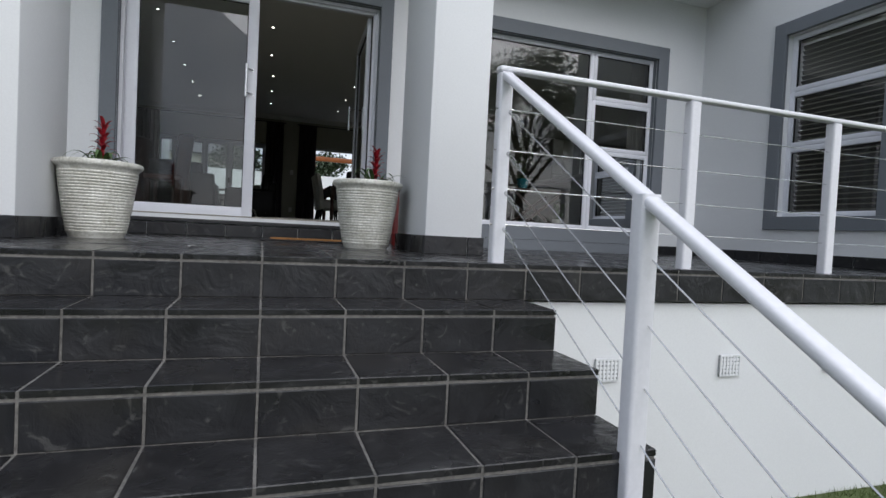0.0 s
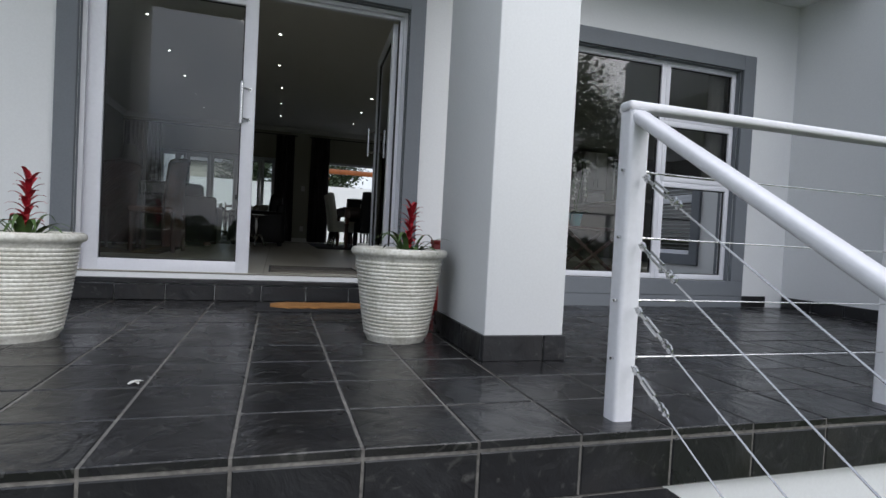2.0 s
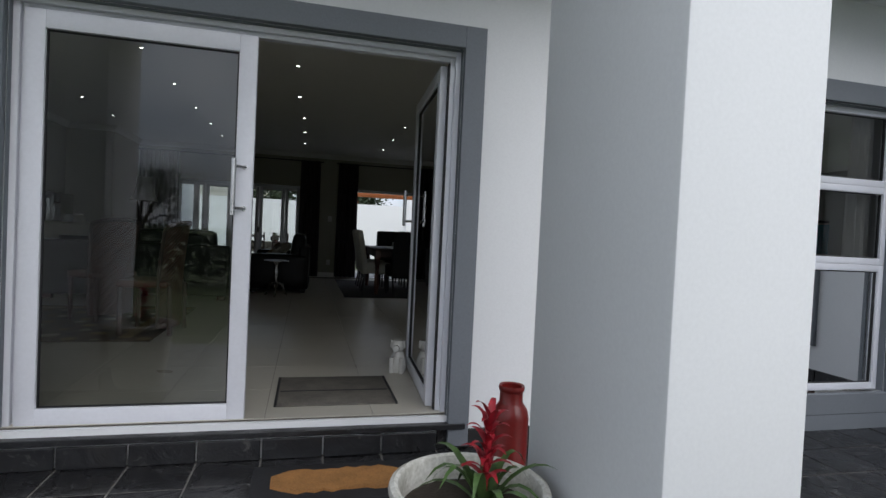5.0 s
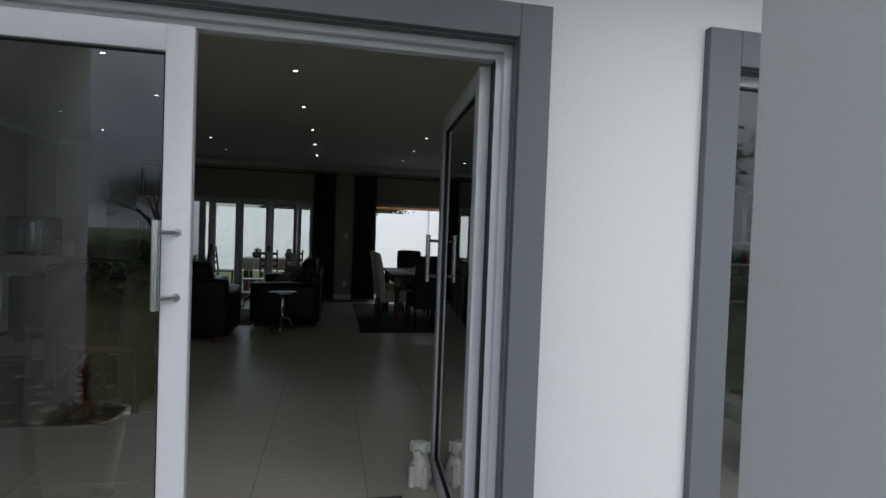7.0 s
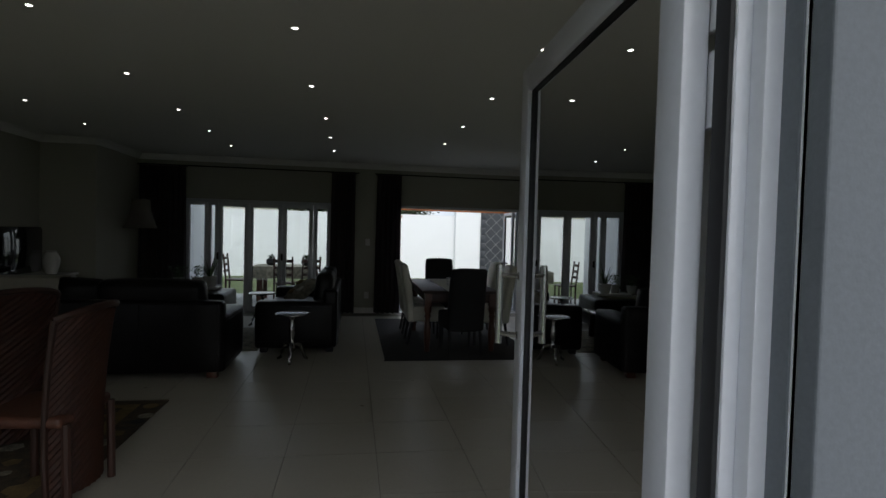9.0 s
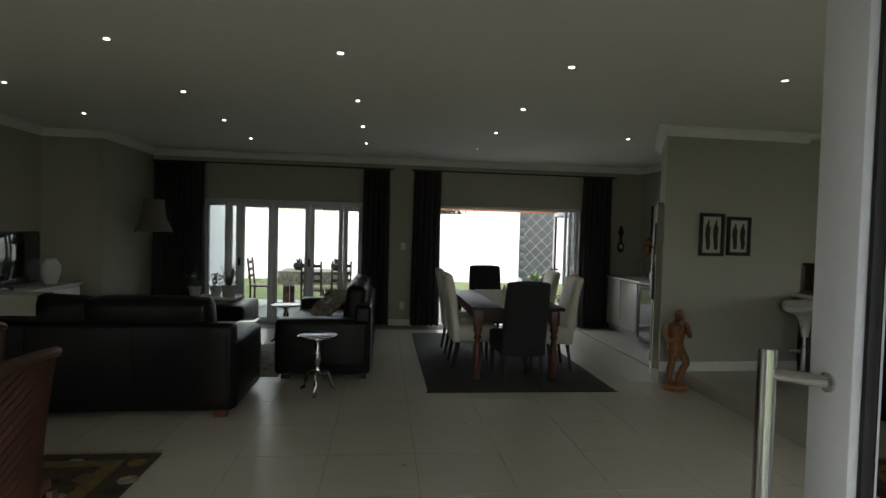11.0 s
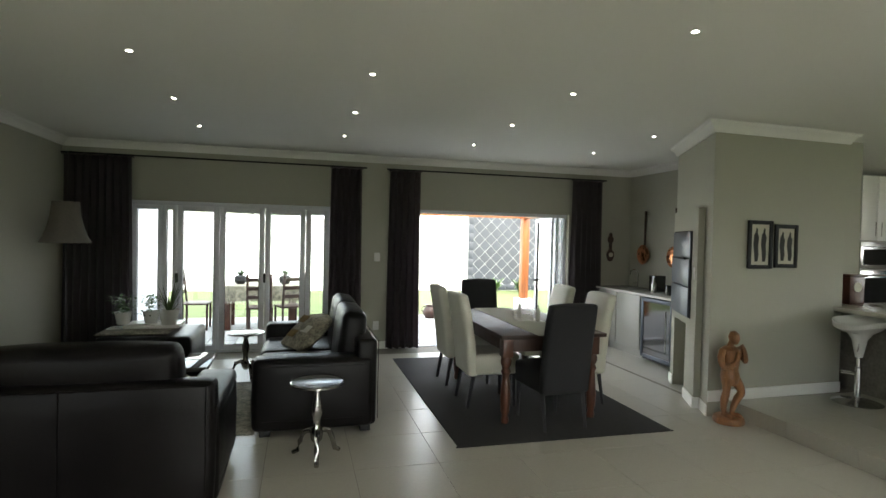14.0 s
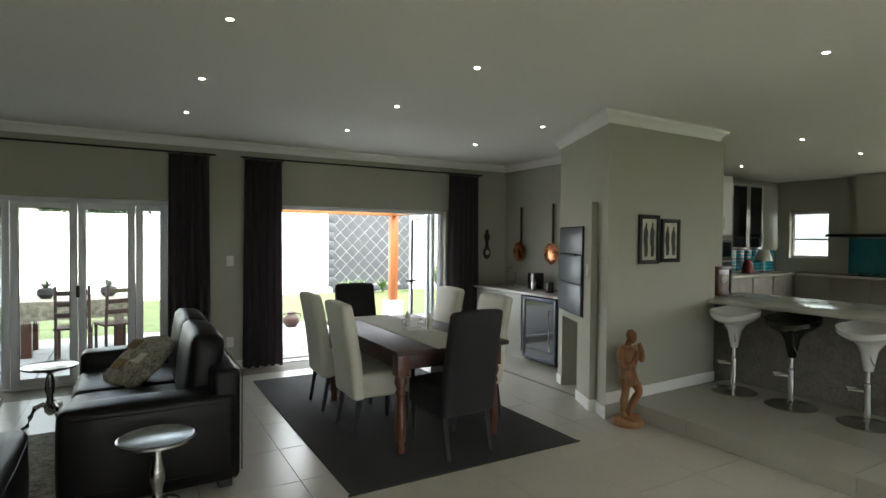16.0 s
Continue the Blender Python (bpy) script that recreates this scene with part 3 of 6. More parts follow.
win = thing("window_1", "white aluminium window with one tall and three small panes", "window", kind="structure")
for u0, u1, z0, z1 in ((WX0, 3.49, WZ0 + 0.04, WZ1), (3.49, WX1, 3.105, WZ1), (3.49, WX1, 2.55, 3.105), (3.49, WX1, WZ0 + 0.04, 2.55)):
    framed_pane(win, u0, u1, z0, z1, YF + 0.08, 0.048, 0.05)
win2 = thing("window_2", "white aluminium wing window with closed blinds", "window", kind="structure")
for z0, z1 in ((VZ0, 2.56), (2.56, 3.11), (3.11, VZ1)):
    framed_pane(win2, VY0, VY1, z0, z1, XW + 0.09, 0.05, 0.05, "x")
blind = thing("window_blind", "slatted wooden venetian blind behind the window", "blind")
for k in range(34):
    part("slat", B(-0.022, 0.022, VY0 + 0.02, VY1 - 0.02, -0.002, 0.002, m=pose(XW + 0.19, 0, VZ0 + 0.05 + k * 0.05, 0, 52, 0)), M_SLAT, blind, smooth=False)
part("headrail", B(XW + 0.16, XW + 0.22, VY0, VY1, VZ1 - 0.04, VZ1), M_CLOTH, blind)

# ---------- railing ----------
railing = thing("railing", "white steel terrace railing with thin steel cables", "railing")


def rail_post(x, y, z0, z1):
    """An oblong steel tube with well rounded corners."""
    k = 5
    pts = []
    for cx, cy, a0 in ((0.022, 0.019, 0), (-0.022, 0.019, 90), (-0.022, -0.019, 180), (0.022, -0.019, 270)):
        for i in range(k + 1):
            a = radians(a0 + 90 * i / k)
            pts.append((x + cx + 0.013 * math.cos(a), y + cy + 0.013 * math.sin(a)))
    return prism(pts, z0, z1)


def post(x, y, z0, z1):
    part("post", rail_post(x, y, z0, z1), M_RAIL, railing)


RAIL_Z = 2.378
for x in (1.19, 2.37, 3.49, 4.85):
    post(x, 2.54, T, RAIL_Z - 0.02)
part("top_rail", B(1.15, 4.95, 2.51, 2.57, RAIL_Z - 0.014, RAIL_Z + 0.014, 0.01, seg=3), M_RAIL, railing)
for h in (0.195, 0.375, 0.57, 0.775):
    part("cable", tube([(1.22, 2.54, T + h), (4.93, 2.54, T + h)], 0.0024, 6), M_STEEL, railing, "thin steel cable")
stair_rail = thing("stair_railing", "white steel stair handrail with thin sloping cables", "railing")
slope = 0.6


def rail_z(y):
    return RAIL_Z - (2.54 - y) * slope


bm = bmesh.new()
L = math.hypot(2.3, 2.3 * slope)
B(-0.03, 0.03, -L, 0.03, -0.02, 0.016, 0.014, bm, Matrix.Translation((1.19, 2.56, RAIL_Z - 0.006)) @ pose(0, 0, 0, math.degrees(math.atan(slope))), 3)
part("handrail", bm, M_RAIL, stair_rail)
for y, z in ((1.42, T - 4 * STEP_H), (0.3, T - 7 * STEP_H)):
    part("post", rail_post(1.19, y, z, rail_z(y) - 0.01), M_RAIL, stair_rail)
for h in (0.195, 0.375, 0.57, 0.775):
    part("cable", tube([(1.2, 2.5, T + h - 0.02), (1.2, 0.3, T + h - 0.02 - 2.2 * slope)], 0.0026, 6), M_STEEL, stair_rail, "thin steel cable")


def turnbuckle(parent, a, b):
    """A rigging screw with open body, eyes and two chain links from a towards b."""
    a, b = Vector(a), Vector(b)
    d = (b - a).normalized()
    s = d.cross(Vector((1, 0, 0))).normalized()
    bm = bmesh.new()
    for k in (-1, 1):
        tube([a + d * 0.05 + s * 0.0085 * k, a + d * 0.12 + s * 0.0085 * k], 0.0036, 6, bm)
    tube([a, a + d * 0.055], 0.003, 6, bm)
    tube([a + d * 0.115, a + d * 0.15], 0.003, 6, bm)
    for c in (0.012, 0.155, 0.175):
        pts = [a + d * c + d * 0.013 * math.cos(q * math.pi / 5) + s * 0.011 * math.sin(q * math.pi / 5) for q in range(11)]
        tube(pts, 0.0032, 5, bm)
    return part("turnbuckle", bm, M_CHROME, parent, "galvanised rigging screw")


for h in (0.195, 0.375, 0.57, 0.775):
    turnbuckle(railing, (1.235, 2.54, T + h), (4, 2.54, T + h))
    part("eye_bolt", tube([(1.145, 2.53, T + h), (1.24, 2.53, T + h)], 0.005, 8), M_CHROME, railing, "galvanised eye bolt")
    turnbuckle(stair_rail, (1.2, 2.49, T + h - 0.02), (1.2, 1.49, T + h - 0.02 - slope))


# ---------- planters ----------
def planter(label, m, size=1.0):
    p = thing("planter", label, "planter", "planters by the entrance", m=m)
    p.scale = (size, size, size * 0.97)
    prof = [(0.0, 0.0), (0.135, 0.0), (0.142, 0.015)]
    n = 21
    for k in range(n):
        z = 0.03 + k * 0.36 / n
        r = 0.142 + 0.063 * (z / 0.4) ** 0.8
        prof += [(r, z), (r + 0.0045, z + 0.006), (r + 0.0045, z + 0.011), (r, z + 0.0165)]
    prof += [(0.207, 0.405), (0.215, 0.412), (0.226, 0.42), (0.23, 0.432), (0.226, 0.446), (0.214, 0.452), (0.203, 0.446), (0.198, 0.43), (0.195, 0.36), (0.0, 0.36)]
    part("pot", lathe(prof, 40), M_POT, p)
    part("soil", lathe([(0.0, 0.355), (0.194, 0.355), (0.194, 0.372), (0.1, 0.382), (0.0, 0.385)], 24), M_SOIL, p)
    return p


def bromeliad(label, m, seed, height=0.3):
    rnd = random.Random(seed)
    p = thing("bromeliad", label, "plant", "bromeliads in planters", m=m)
    bm = bmesh.new()
    for k in range(15):
        a = k * 2.4
        ln = rnd.uniform(0.12, 0.24)
        up = rnd.uniform(0.0, 0.12)
        blade(bm, (0.012 * math.cos(a), 0.012 * math.sin(a), 0), (ln * math.cos(a), ln * math.sin(a), up), rnd.uniform(0.012, 0.02), rnd.uniform(0.05, 0.1), 6)
    part("leaves", bm, M_LEAF, p, "arching green strap leaves")
    bm = bmesh.new()
    tube([(0, 0, 0), (0.005, 0, height * 0.4), (0.012, 0, height * 0.75)], 0.009, 8, bm)
    for k in range(26):
        s = k / 26
        z = height * (0.26 + 0.66 * s)
        a = k * 2.4
        ln = 0.095 * (1 - 0.4 * s)
        blade(bm, (0.01 * s, 0, z), (0.01 * s + ln * math.cos(a), ln * math.sin(a), z + 0.012 + 0.045 * s), 0.015, 0.022, 5)
    part("flower_spike", bm, M_RED, p, "red bract spike")
    return p


planter("large ribbed cream glazed pot beside the porch column", pose(0.755, 3.82, T), 1.07)
planter("large ribbed cream glazed pot by the glass door", pose(-0.915, 3.9, T), 1.07)
bromeliad("bromeliad with red flower spike and strap leaves", pose(0.8, 3.82, T + 0.395), 3)
bromeliad("bromeliad with tall red flower spike and strap leaves", pose(-0.9, 3.9, T + 0.395, 0, 0, 60), 8, 0.33)
milk = thing("milk_can", "dark red painted metal milk can behind the pot", "can", m=pose(1.23, 4.7, T))
part("body", lathe([(0, 0), (0.084, 0), (0.088, 0.02), (0.086, 0.1), (0.089, 0.105), (0.086, 0.11), (0.088, 0.36), (0.08, 0.395), (0.062, 0.42), (0.056, 0.43), (0.055, 0.48), (0.06, 0.485), (0.063, 0.5), (0.06, 0.51), (0.05, 0.505), (0.048, 0.44), (0, 0.44)], 24), M_REDGLOSS, milk)
mat_ob = thing("doormat", "brown coir doormat with black rubber edge at the threshold", "doormat", m=pose(0.45, 4.89, T))
part("base", B(-0.41, 0.41, -0.2, 0.2, 0, 0.014, 0.006), M_BLACK, mat_ob, "black rubber edge")
rr = random.Random(15)
edge = [(-0.32, -0.05), (-0.27, -0.085)] + [(-0.24 + 0.04 * k, -0.11 + rr.uniform(-0.012, 0.012)) for k in range(13)] + [(0.27, -0.085), (0.32, -0.05)]
bm = prism(edge + [(-x, -y) for x, y in edge], 0.014, 0.026)
part("coir", bm, M_COIR, mat_ob, "orange-brown coir field")


def vent(x, z):
    v = thing("wall_vent", "white pierced air brick in the terrace base wall", "vent", "air bricks")
    part("backing", B(x - 0.075, x + 0.075, Y_EDGE + 0.02, Y_EDGE + 0.028, z - 0.06, z + 0.06), M_GREY_TRIM, v, "dark grey backing")
    for k in range(7):
        part("upright_bar", B(x - 0.078 + k * 0.0235, x - 0.065 + k * 0.0235, Y_EDGE + 0.012, Y_EDGE + 0.024, z - 0.06, z + 0.06), M_WHITE_WALL, v, smooth=False)
    for k in range(6):
        part("cross_bar", B(x - 0.078, x + 0.078, Y_EDGE + 0.014, Y_EDGE + 0.022, z - 0.062 + k * 0.0225, z - 0.05 + k * 0.0225), M_WHITE_WALL, v, smooth=False)


for x in (1.84, 2.68, 3.52):
    vent(x, 0.855)

# ---------- garden doors ----------
d3 = thing("door_3", "closed white aluminium folding garden doors with five glass leaves", "folding door", kind="structure")
bm = bmesh.new()
B(G0, G1, YB + 0.08, YB + 0.16, GZ - 0.05, GZ, 0.004, bm)
B(G0, G1, YB + 0.06, YB + 0.18, F - 0.03, F + 0.02, 0.004, bm)
B(G0, G0 + 0.04, YB + 0.08, YB + 0.16, F + 0.02, GZ - 0.05, 0.004, bm)
B(G1 - 0.04, G1, YB + 0.08, YB + 0.16, F + 0.02, GZ - 0.05, 0.004, bm)
part("frame", bm, M_FRAME, d3)
for a, b in ((-1.81, -1.31), (-1.31, -0.75), (-0.75, -0.23), (-0.23, 0.08)):
    framed_pane(d3, a + 0.002, b - 0.002, F + 0.02, GZ - 0.05, YB + 0.12, 0.065, 0.045, name="leaf")
framed_pane(d3, -2.32, -1.98, F + 0.02, GZ - 0.05, YB + 0.12, 0.05, 0.045, name="leaf")
framed_pane(d3, -1.98, -1.812, F + 0.02, GZ - 0.05, YB + 0.12, 0.05, 0.045, name="leaf")
part("handle", B(-0.765, -0.735, YB + 0.06, YB + 0.1, 2.5, 2.62, 0.006), M_BLACK, d3, "dark lever handle")
part("handle", B(-1.825, -1.795, YB + 0.06, YB + 0.1, 2.5, 2.62, 0.006), M_BLACK, d3, "dark lever handle")
d4 = thing("door_4", "open white aluminium patio doors folded outwards", "patio door", kind="structure")
bm = bmesh.new()
B(P0, P1, YB + 0.08, YB + 0.16, GZ - 0.05, GZ, 0.004, bm)
B(P0, P0 + 0.05, YB + 0.08, YB + 0.16, F, GZ - 0.05, 0.004, bm)
B(P1 - 0.05, P1, YB + 0.08, YB + 0.16, F, GZ - 0.05, 0.004, bm)
B(P0, P1, YB + 0.06, YB + 0.18, F - 0.03, F + 0.008, 0.004, bm)
part("frame", bm, M_FRAME, d4)
framed_pane(d4, YB + 0.17, YB + 0.75, F + 0.02, GZ - 0.05, 3.5, 0.06, 0.045, "x", name="leaf")
framed_pane(d4, YB + 0.17, YB + 0.75, F + 0.02, GZ - 0.05, 3.42, 0.06, 0.045, "x", name="leaf")
framed_pane(d4, YB + 0.17, YB + 0.75, F + 0.02, GZ - 0.05, 1.28, 0.06, 0.045, "x", name="leaf")
part("handle", B(3.36, 3.4, YB + 0.66, YB + 0.78, 2.48, 2.51, 0.006), M_BLACK, d4, "dark lever handle")


def curtain(label, x0, x1, y, seed, z0=F + 0.02, z1=4.03, material=None):
    """A gathered curtain with deep folds that spread a little towards the hem."""
    rnd = random.Random(seed)
    c = thing("curtain", label, "curtain", "curtains at the garden doors")
    bm = bmesh.new()
    n, rows = 60, 9
    folds = max(4, round((x1 - x0) / 0.085))
    ph = [rnd.uniform(-0.5, 0.5) for _ in range(n + 1)]
    lat = []
    for j in range(rows + 1):
        s = j / rows
        row = []
        for i in range(n + 1):
            u = i / n
            amp = 0.028 + 0.02 * s
            yy = y + amp * math.sin(2 * math.pi * folds * u + 0.4 * math.sin(3 * s + ph[0])) + 0.008 * math.sin(9 * u + 2 * s)
            xx = x0 + (x1 - x0) * (0.5 + (u - 0.5) * (0.94 + 0.08 * s))
            row.append(bm.verts.new((xx, yy, z1 + (z0 - z1) * s)))
        lat.append(row)
    for a, b in zip(lat, lat[1:]):
        for i in range(n):
            bm.faces.new((a[i], a[i + 1], b[i + 1], b[i]))
    bmesh.ops.solidify(bm, geom=bm.faces, thickness=0.004)
    part("drape", bm, material or M_CURTAIN, c)
    part("heading", B(x0, x1, y - 0.02, y + 0.02, z1, z1 + 0.012), M_CURTAIN, c)
    return c


curtain("dark plum curtain gathered beside the folding doors", -3.02, -2.26, YB - 0.1, 1)
curtain("dark plum curtain gathered beside the wall pier", 0.07, 0.5, YB - 0.1, 2)
curtain("dark plum curtain gathered at the open doorway", 0.85, 1.3, YB - 0.1, 3)
curtain("dark plum curtain gathered near the counter", 3.58, 4.1, YB - 0.1, 4)
curtain("cream sheer curtain drawn aside at the front window", 4.1, 4.27, YI - 0.055, 6, WZ0 + 0.002, WZ1 - 0.015, M_SHEER)
for x0, x1 in ((-3.03, 0.55), (0.82, 4.15)):
    rod = thing("curtain_rod", "thin dark metal curtain rod above the doors", "curtain rod")
    part("rod", tube([(x0, YB - 0.1, 4.055), (x1, YB - 0.1, 4.055)], 0.01, 8), M_BLACK, rod)
    for x in (x0 + 0.1, x1 - 0.1):
        part("bracket", B(x - 0.01, x + 0.01, YB - 0.1, YB, 4.05, 4.07), M_BLACK, rod)

# ---------- downlights ----------
first = None
spots = [(x, y) for x in (-2.73, -1.32, 0.15, 1.64, 3.2) for y in (6.65, 7.96, 9.27, 10.56, 11.76, 12.95)]
spots = [s for s in spots if not (s[0] > 3 and s[1] in (10.56,)) and not (s[0] < -2 and s[1] > 12)]
spots = [(0.1, y) if x == 0.15 and y < 9.5 else (x, y) for x, y in spots]
spots += [(5.96, 10.78), (7.54, 10.9), (7.5, 12.38), (9.17, 12.59), (5.96, 9.3), (7.54, 9.3)]
for x, y in spots:
    if first is None:
        first = thing("downlight", "small lit recessed ceiling downlight", "downlight", "recessed downlights", m=pose(x, y, CEIL))
        part("bezel", lathe([(0.016, -0.001), (0.022, -0.001), (0.023, -0.003), (0.021, -0.005), (0.017, -0.005), (0.016, -0.003)], 20), M_WHITE, first, "white ring")
        part("lamp", lathe([(0, -0.002), (0.016, -0.002), (0.016, -0.004), (0, -0.004)], 16), M_LAMP, first, "glowing lamp face")
    else:
        copy_thing(first, pose(x, y, CEIL))


# ---------- living room ----------
def cushion_box(x0, x1, y0, y1, z0, z1, r=0.05, puff=0.02, m=None):
    """A stuffed block: rounded edges and swollen faces."""
    b = B(x0, x1, y0, y1, z0, z1, r, seg=3)
    bmesh.ops.subdivide_edges(b, edges=[e for e in b.edges if e.calc_length() > 0.15], cuts=4, use_grid_fill=True)
    c = Vector(((x0 + x1) / 2, (y0 + y1) / 2, (z0 + z1) / 2))
    h = Vector(((x1 - x0) / 2, (y1 - y0) / 2, (z1 - z0) / 2))
    for v in b.verts:
        d = v.co - c
        q = [d[i] / h[i] for i in range(3)]
        for i in range(3):
            o = [q[k] for k in range(3) if k != i]
            w = max(0, 1 - o[0] ** 2) * max(0, 1 - o[1] ** 2)
            if abs(q[i]) > 0.9:
                v.co[i] += math.copysign(puff * w + (0.003 + 0.12 * puff) * noise.noise(v.co * 7), q[i])
    if m is not None:
        b.transform(m)
    return b


def sofa(label, width, m, seats, foot=None):
    """A leather sofa that faces +y; the back stands at y = 0, the arms at both ends."""
    s = thing("sofa", label, "sofa", "black leather sofas", m=m)
    w = width / 2
    arm = 0.24
    part("base", cushion_box(-w + arm - 0.01, w - arm + 0.01, 0.05, 0.92, 0.06, 0.33, 0.03, 0.006), M_LEATHER, s)
    part("back_panel", cushion_box(-w + 0.02, w - 0.02, 0, 0.16, 0.06, 0.74, 0.035, 0.012), M_LEATHER, s)
    for a in (-1, 1):
        x0, x1 = sorted((a * w, a * (w - arm)))
        part("arm", cushion_box(x0, x1, 0.03, 0.93, 0.06, 0.6, 0.04, 0.014), M_LEATHER, s)
        for y in (0.08, 0.84):
            part("foot", B(a * (w - 0.12) - 0.05, a * (w - 0.12) + 0.05, y - 0.04, y + 0.04, 0, 0.065, 0.006), foot or M_RWOOD, s, "black wooden foot" if foot else "red-brown wooden foot")
    step = (2 * w - 2 * arm) / seats
    for k in range(seats):
        x0 = -w + arm + k * step
        part("seat_cushion", cushion_box(x0 + 0.004, x0 + step - 0.004, 0.14, 0.93, 0.33, 0.47, 0.05, 0.02), M_LEATHER, s)
        part("back_cushion", cushion_box(x0 - 0.02, x0 + step + 0.02, 0, 0.2, -0.26, 0.24, 0.055, 0.022, pose(0, 0.08, 0.67, 7)), M_LEATHER, s)
    seams = [[(-w + 0.06, -0.014, 0.72), (w - 0.06, -0.014, 0.72)]]
    seams += [[(a * (w - 0.06), -0.014, 0.1), (a * (w - 0.06), -0.014, 0.72)] for a in (-1, 1)]
    for k in range(1, seats + 1):
        x = -w + 2 * w * k / (seats + 1)
        seams.append([(x, -0.013, 0.1), (x, -0.0145, 0.4), (x, -0.013, 0.72)])
    for a in (-1, 1):
        for h in (0.14, 0.55):
            seams.append([(a * (w + 0.004), 0.1, h), (a * (w + 0.01), 0.48, h), (a * (w + 0.004), 0.86, h)])
    for line in seams:
        part("seam", tube(line, 0.0035, 6), M_LEATHER, s)
    return s


sofa("large black leather sofa with its back to the entrance", 2.28, pose(-1.86, 10.02, F), 2)
sofa("black leather loveseat beside the dining rug", 1.94, pose(0.3, 12.07, F, 0, 0, 90), 2, M_BLACK)
pillow = thing("cushion", "beige patchwork cushion leaning on the loveseat", "cushion", m=pose(-0.22, 12.3, F + 0.6, 38, 0, -58))
part("cover", cushion_box(-0.2, 0.2, -0.2, 0.2, -0.035, 0.035, 0.03, 0.055), M_CUSHION, pillow)
for i, (px, py) in enumerate(((-0.1, 0.09), (0.08, -0.02), (-0.06, -0.1))):
    part("patch", B(px - 0.055, px + 0.055, py - 0.045, py + 0.045, 0.075, 0.082, 0.002), M_CLOTH if i % 2 else M_GOLD, pillow, "sewn patch")


def pedestal_table(label, m, h, r):
    t = thing("side_table", label, "side table", "round side tables", m=m)
    part("top", lathe([(0, h - 0.022), (r - 0.02, h - 0.022), (r, h - 0.012), (r, h), (r - 0.012, h + 0.004), (r - 0.02, h), (0, h)], 36), M_SILVER, t)
    part("column", lathe([(0.015, 0.1), (0.04, 0.13), (0.045, 0.18), (0.026, 0.22), (0.024, 0.26), (0.038, 0.31), (0.036, 0.37), (0.024, 0.42), (0.024, h - 0.07), (0.04, h - 0.05), (0.065, h - 0.022)], 20), M_SILVER, t)
    for k in range(3):
        a = k * 2 * math.pi / 3 + 0.5
        pts = []
        for s, z in ((0.0, 0.16), (0.05, 0.19), (0.1, 0.17), (0.13, 0.1), (0.15, 0.03), (0.185, 0.012)):
            pts.append((s * math.cos(a), s * math.sin(a), z))
        part("leg", tube(pts, 0.026, 10, None, 0.015), M_SILVER, t)
    return t


pedestal_table("round polished metal pedestal side table beside the loveseat", pose(-0.17, 10.72, F), 0.53, 0.185)
pedestal_table("round polished metal pedestal side table by the garden doors", pose(-0.84, 12.95, F, 0, 0, 30), 0.5, 0.19)
ott = thing("ottoman", "black leather ottoman with a cloth runner by the doors", "ottoman")
part("body", cushion_box(-2.25, -1.36, 12.85, 13.75, F + 0.02, F + 0.48, 0.05, 0.015), M_LEATHER, ott)
part("runner", B(-2.27, -1.6, 12.95, 13.5, F + 0.493, F + 0.503, 0.004), M_CUSHION, ott, "patterned runner")
tray = thing("tray", "white wooden tray on the ottoman holding pots", "tray")
part("tray_body", B(-2.1, -1.55, 13.25, 13.6, F + 0.503, F + 0.545, 0.01), M_WHITE, tray)
for i, (x, y, sc) in enumerate(((-1.66, 13.3, 1.35), (-1.86, 13.4, 1.1), (-2.12, 13.35, 1.1))):
    pl = thing("pot_plant", "small green plant in a white pot on the tray", "pot plant", "plants on the tray", m=pose(x, y, F + 0.545))
    part("pot", lathe([(0, 0), (0.055 * sc, 0), (0.075 * sc, 0.11 * sc), (0.078 * sc, 0.12 * sc), (0.066 * sc, 0.12 * sc), (0.06 * sc, 0.1 * sc), (0, 0.1 * sc)], 20), M_CERAMIC, pl)
    bm = bmesh.new()
    rr = random.Random(20 + i)
    for k in range(34 if i == 0 else 130):
        a = rr.uniform(0, 6.28)
        if i == 0:
            ln, up = rr.uniform(0.06, 0.17), rr.uniform(0.12, 0.42)
            blade(bm, (0, 0, 0.1), (ln * math.cos(a), ln * math.sin(a), 0.1 + up), 0.009, 0.02, 4)
        else:
            r0, z = rr.uniform(0, 0.16), rr.uniform(0.08, 0.3)
            blade(bm, (r0 * math.cos(a) * 0.7, r0 * math.sin(a) * 0.7, z), (r0 * math.cos(a) + rr.uniform(-.05, .05), r0 * math.sin(a) + rr.uniform(-.05, .05), z + rr.uniform(-0.02, 0.03)), 0.016, 0.01, 3)
    part("leaves", bm, M_LEAF, pl, "green leaves")
coffee = thing("coffee_table", "low dark coffee table with a glass top", "coffee table")
part("top", B(-2.3, -1.05, 11.7, 12.45, F + 0.36, F + 0.4, 0.01), M_DARKGLASS, coffee, "dark glass top")
for x in (-2.2, -1.15):
    for y in (11.8, 12.35):
        part("leg", B(x - 0.035, x + 0.035, y - 0.035, y + 0.035, F, F + 0.36, 0.006), M_DWOOD, coffee)
throw = thing("throw_blanket", "cream throw folded over the sofa arm cushion", "throw")
part("cloth", cushion_box(-1.12, -0.98, 10.35, 10.75, F + 0.48, F + 0.62, 0.04, 0.01), M_CLOTH, throw)
spread = thing("sofa_throw", "cream woven throw hung over the sofa back", "throw")
bm = bmesh.new()
rows = []
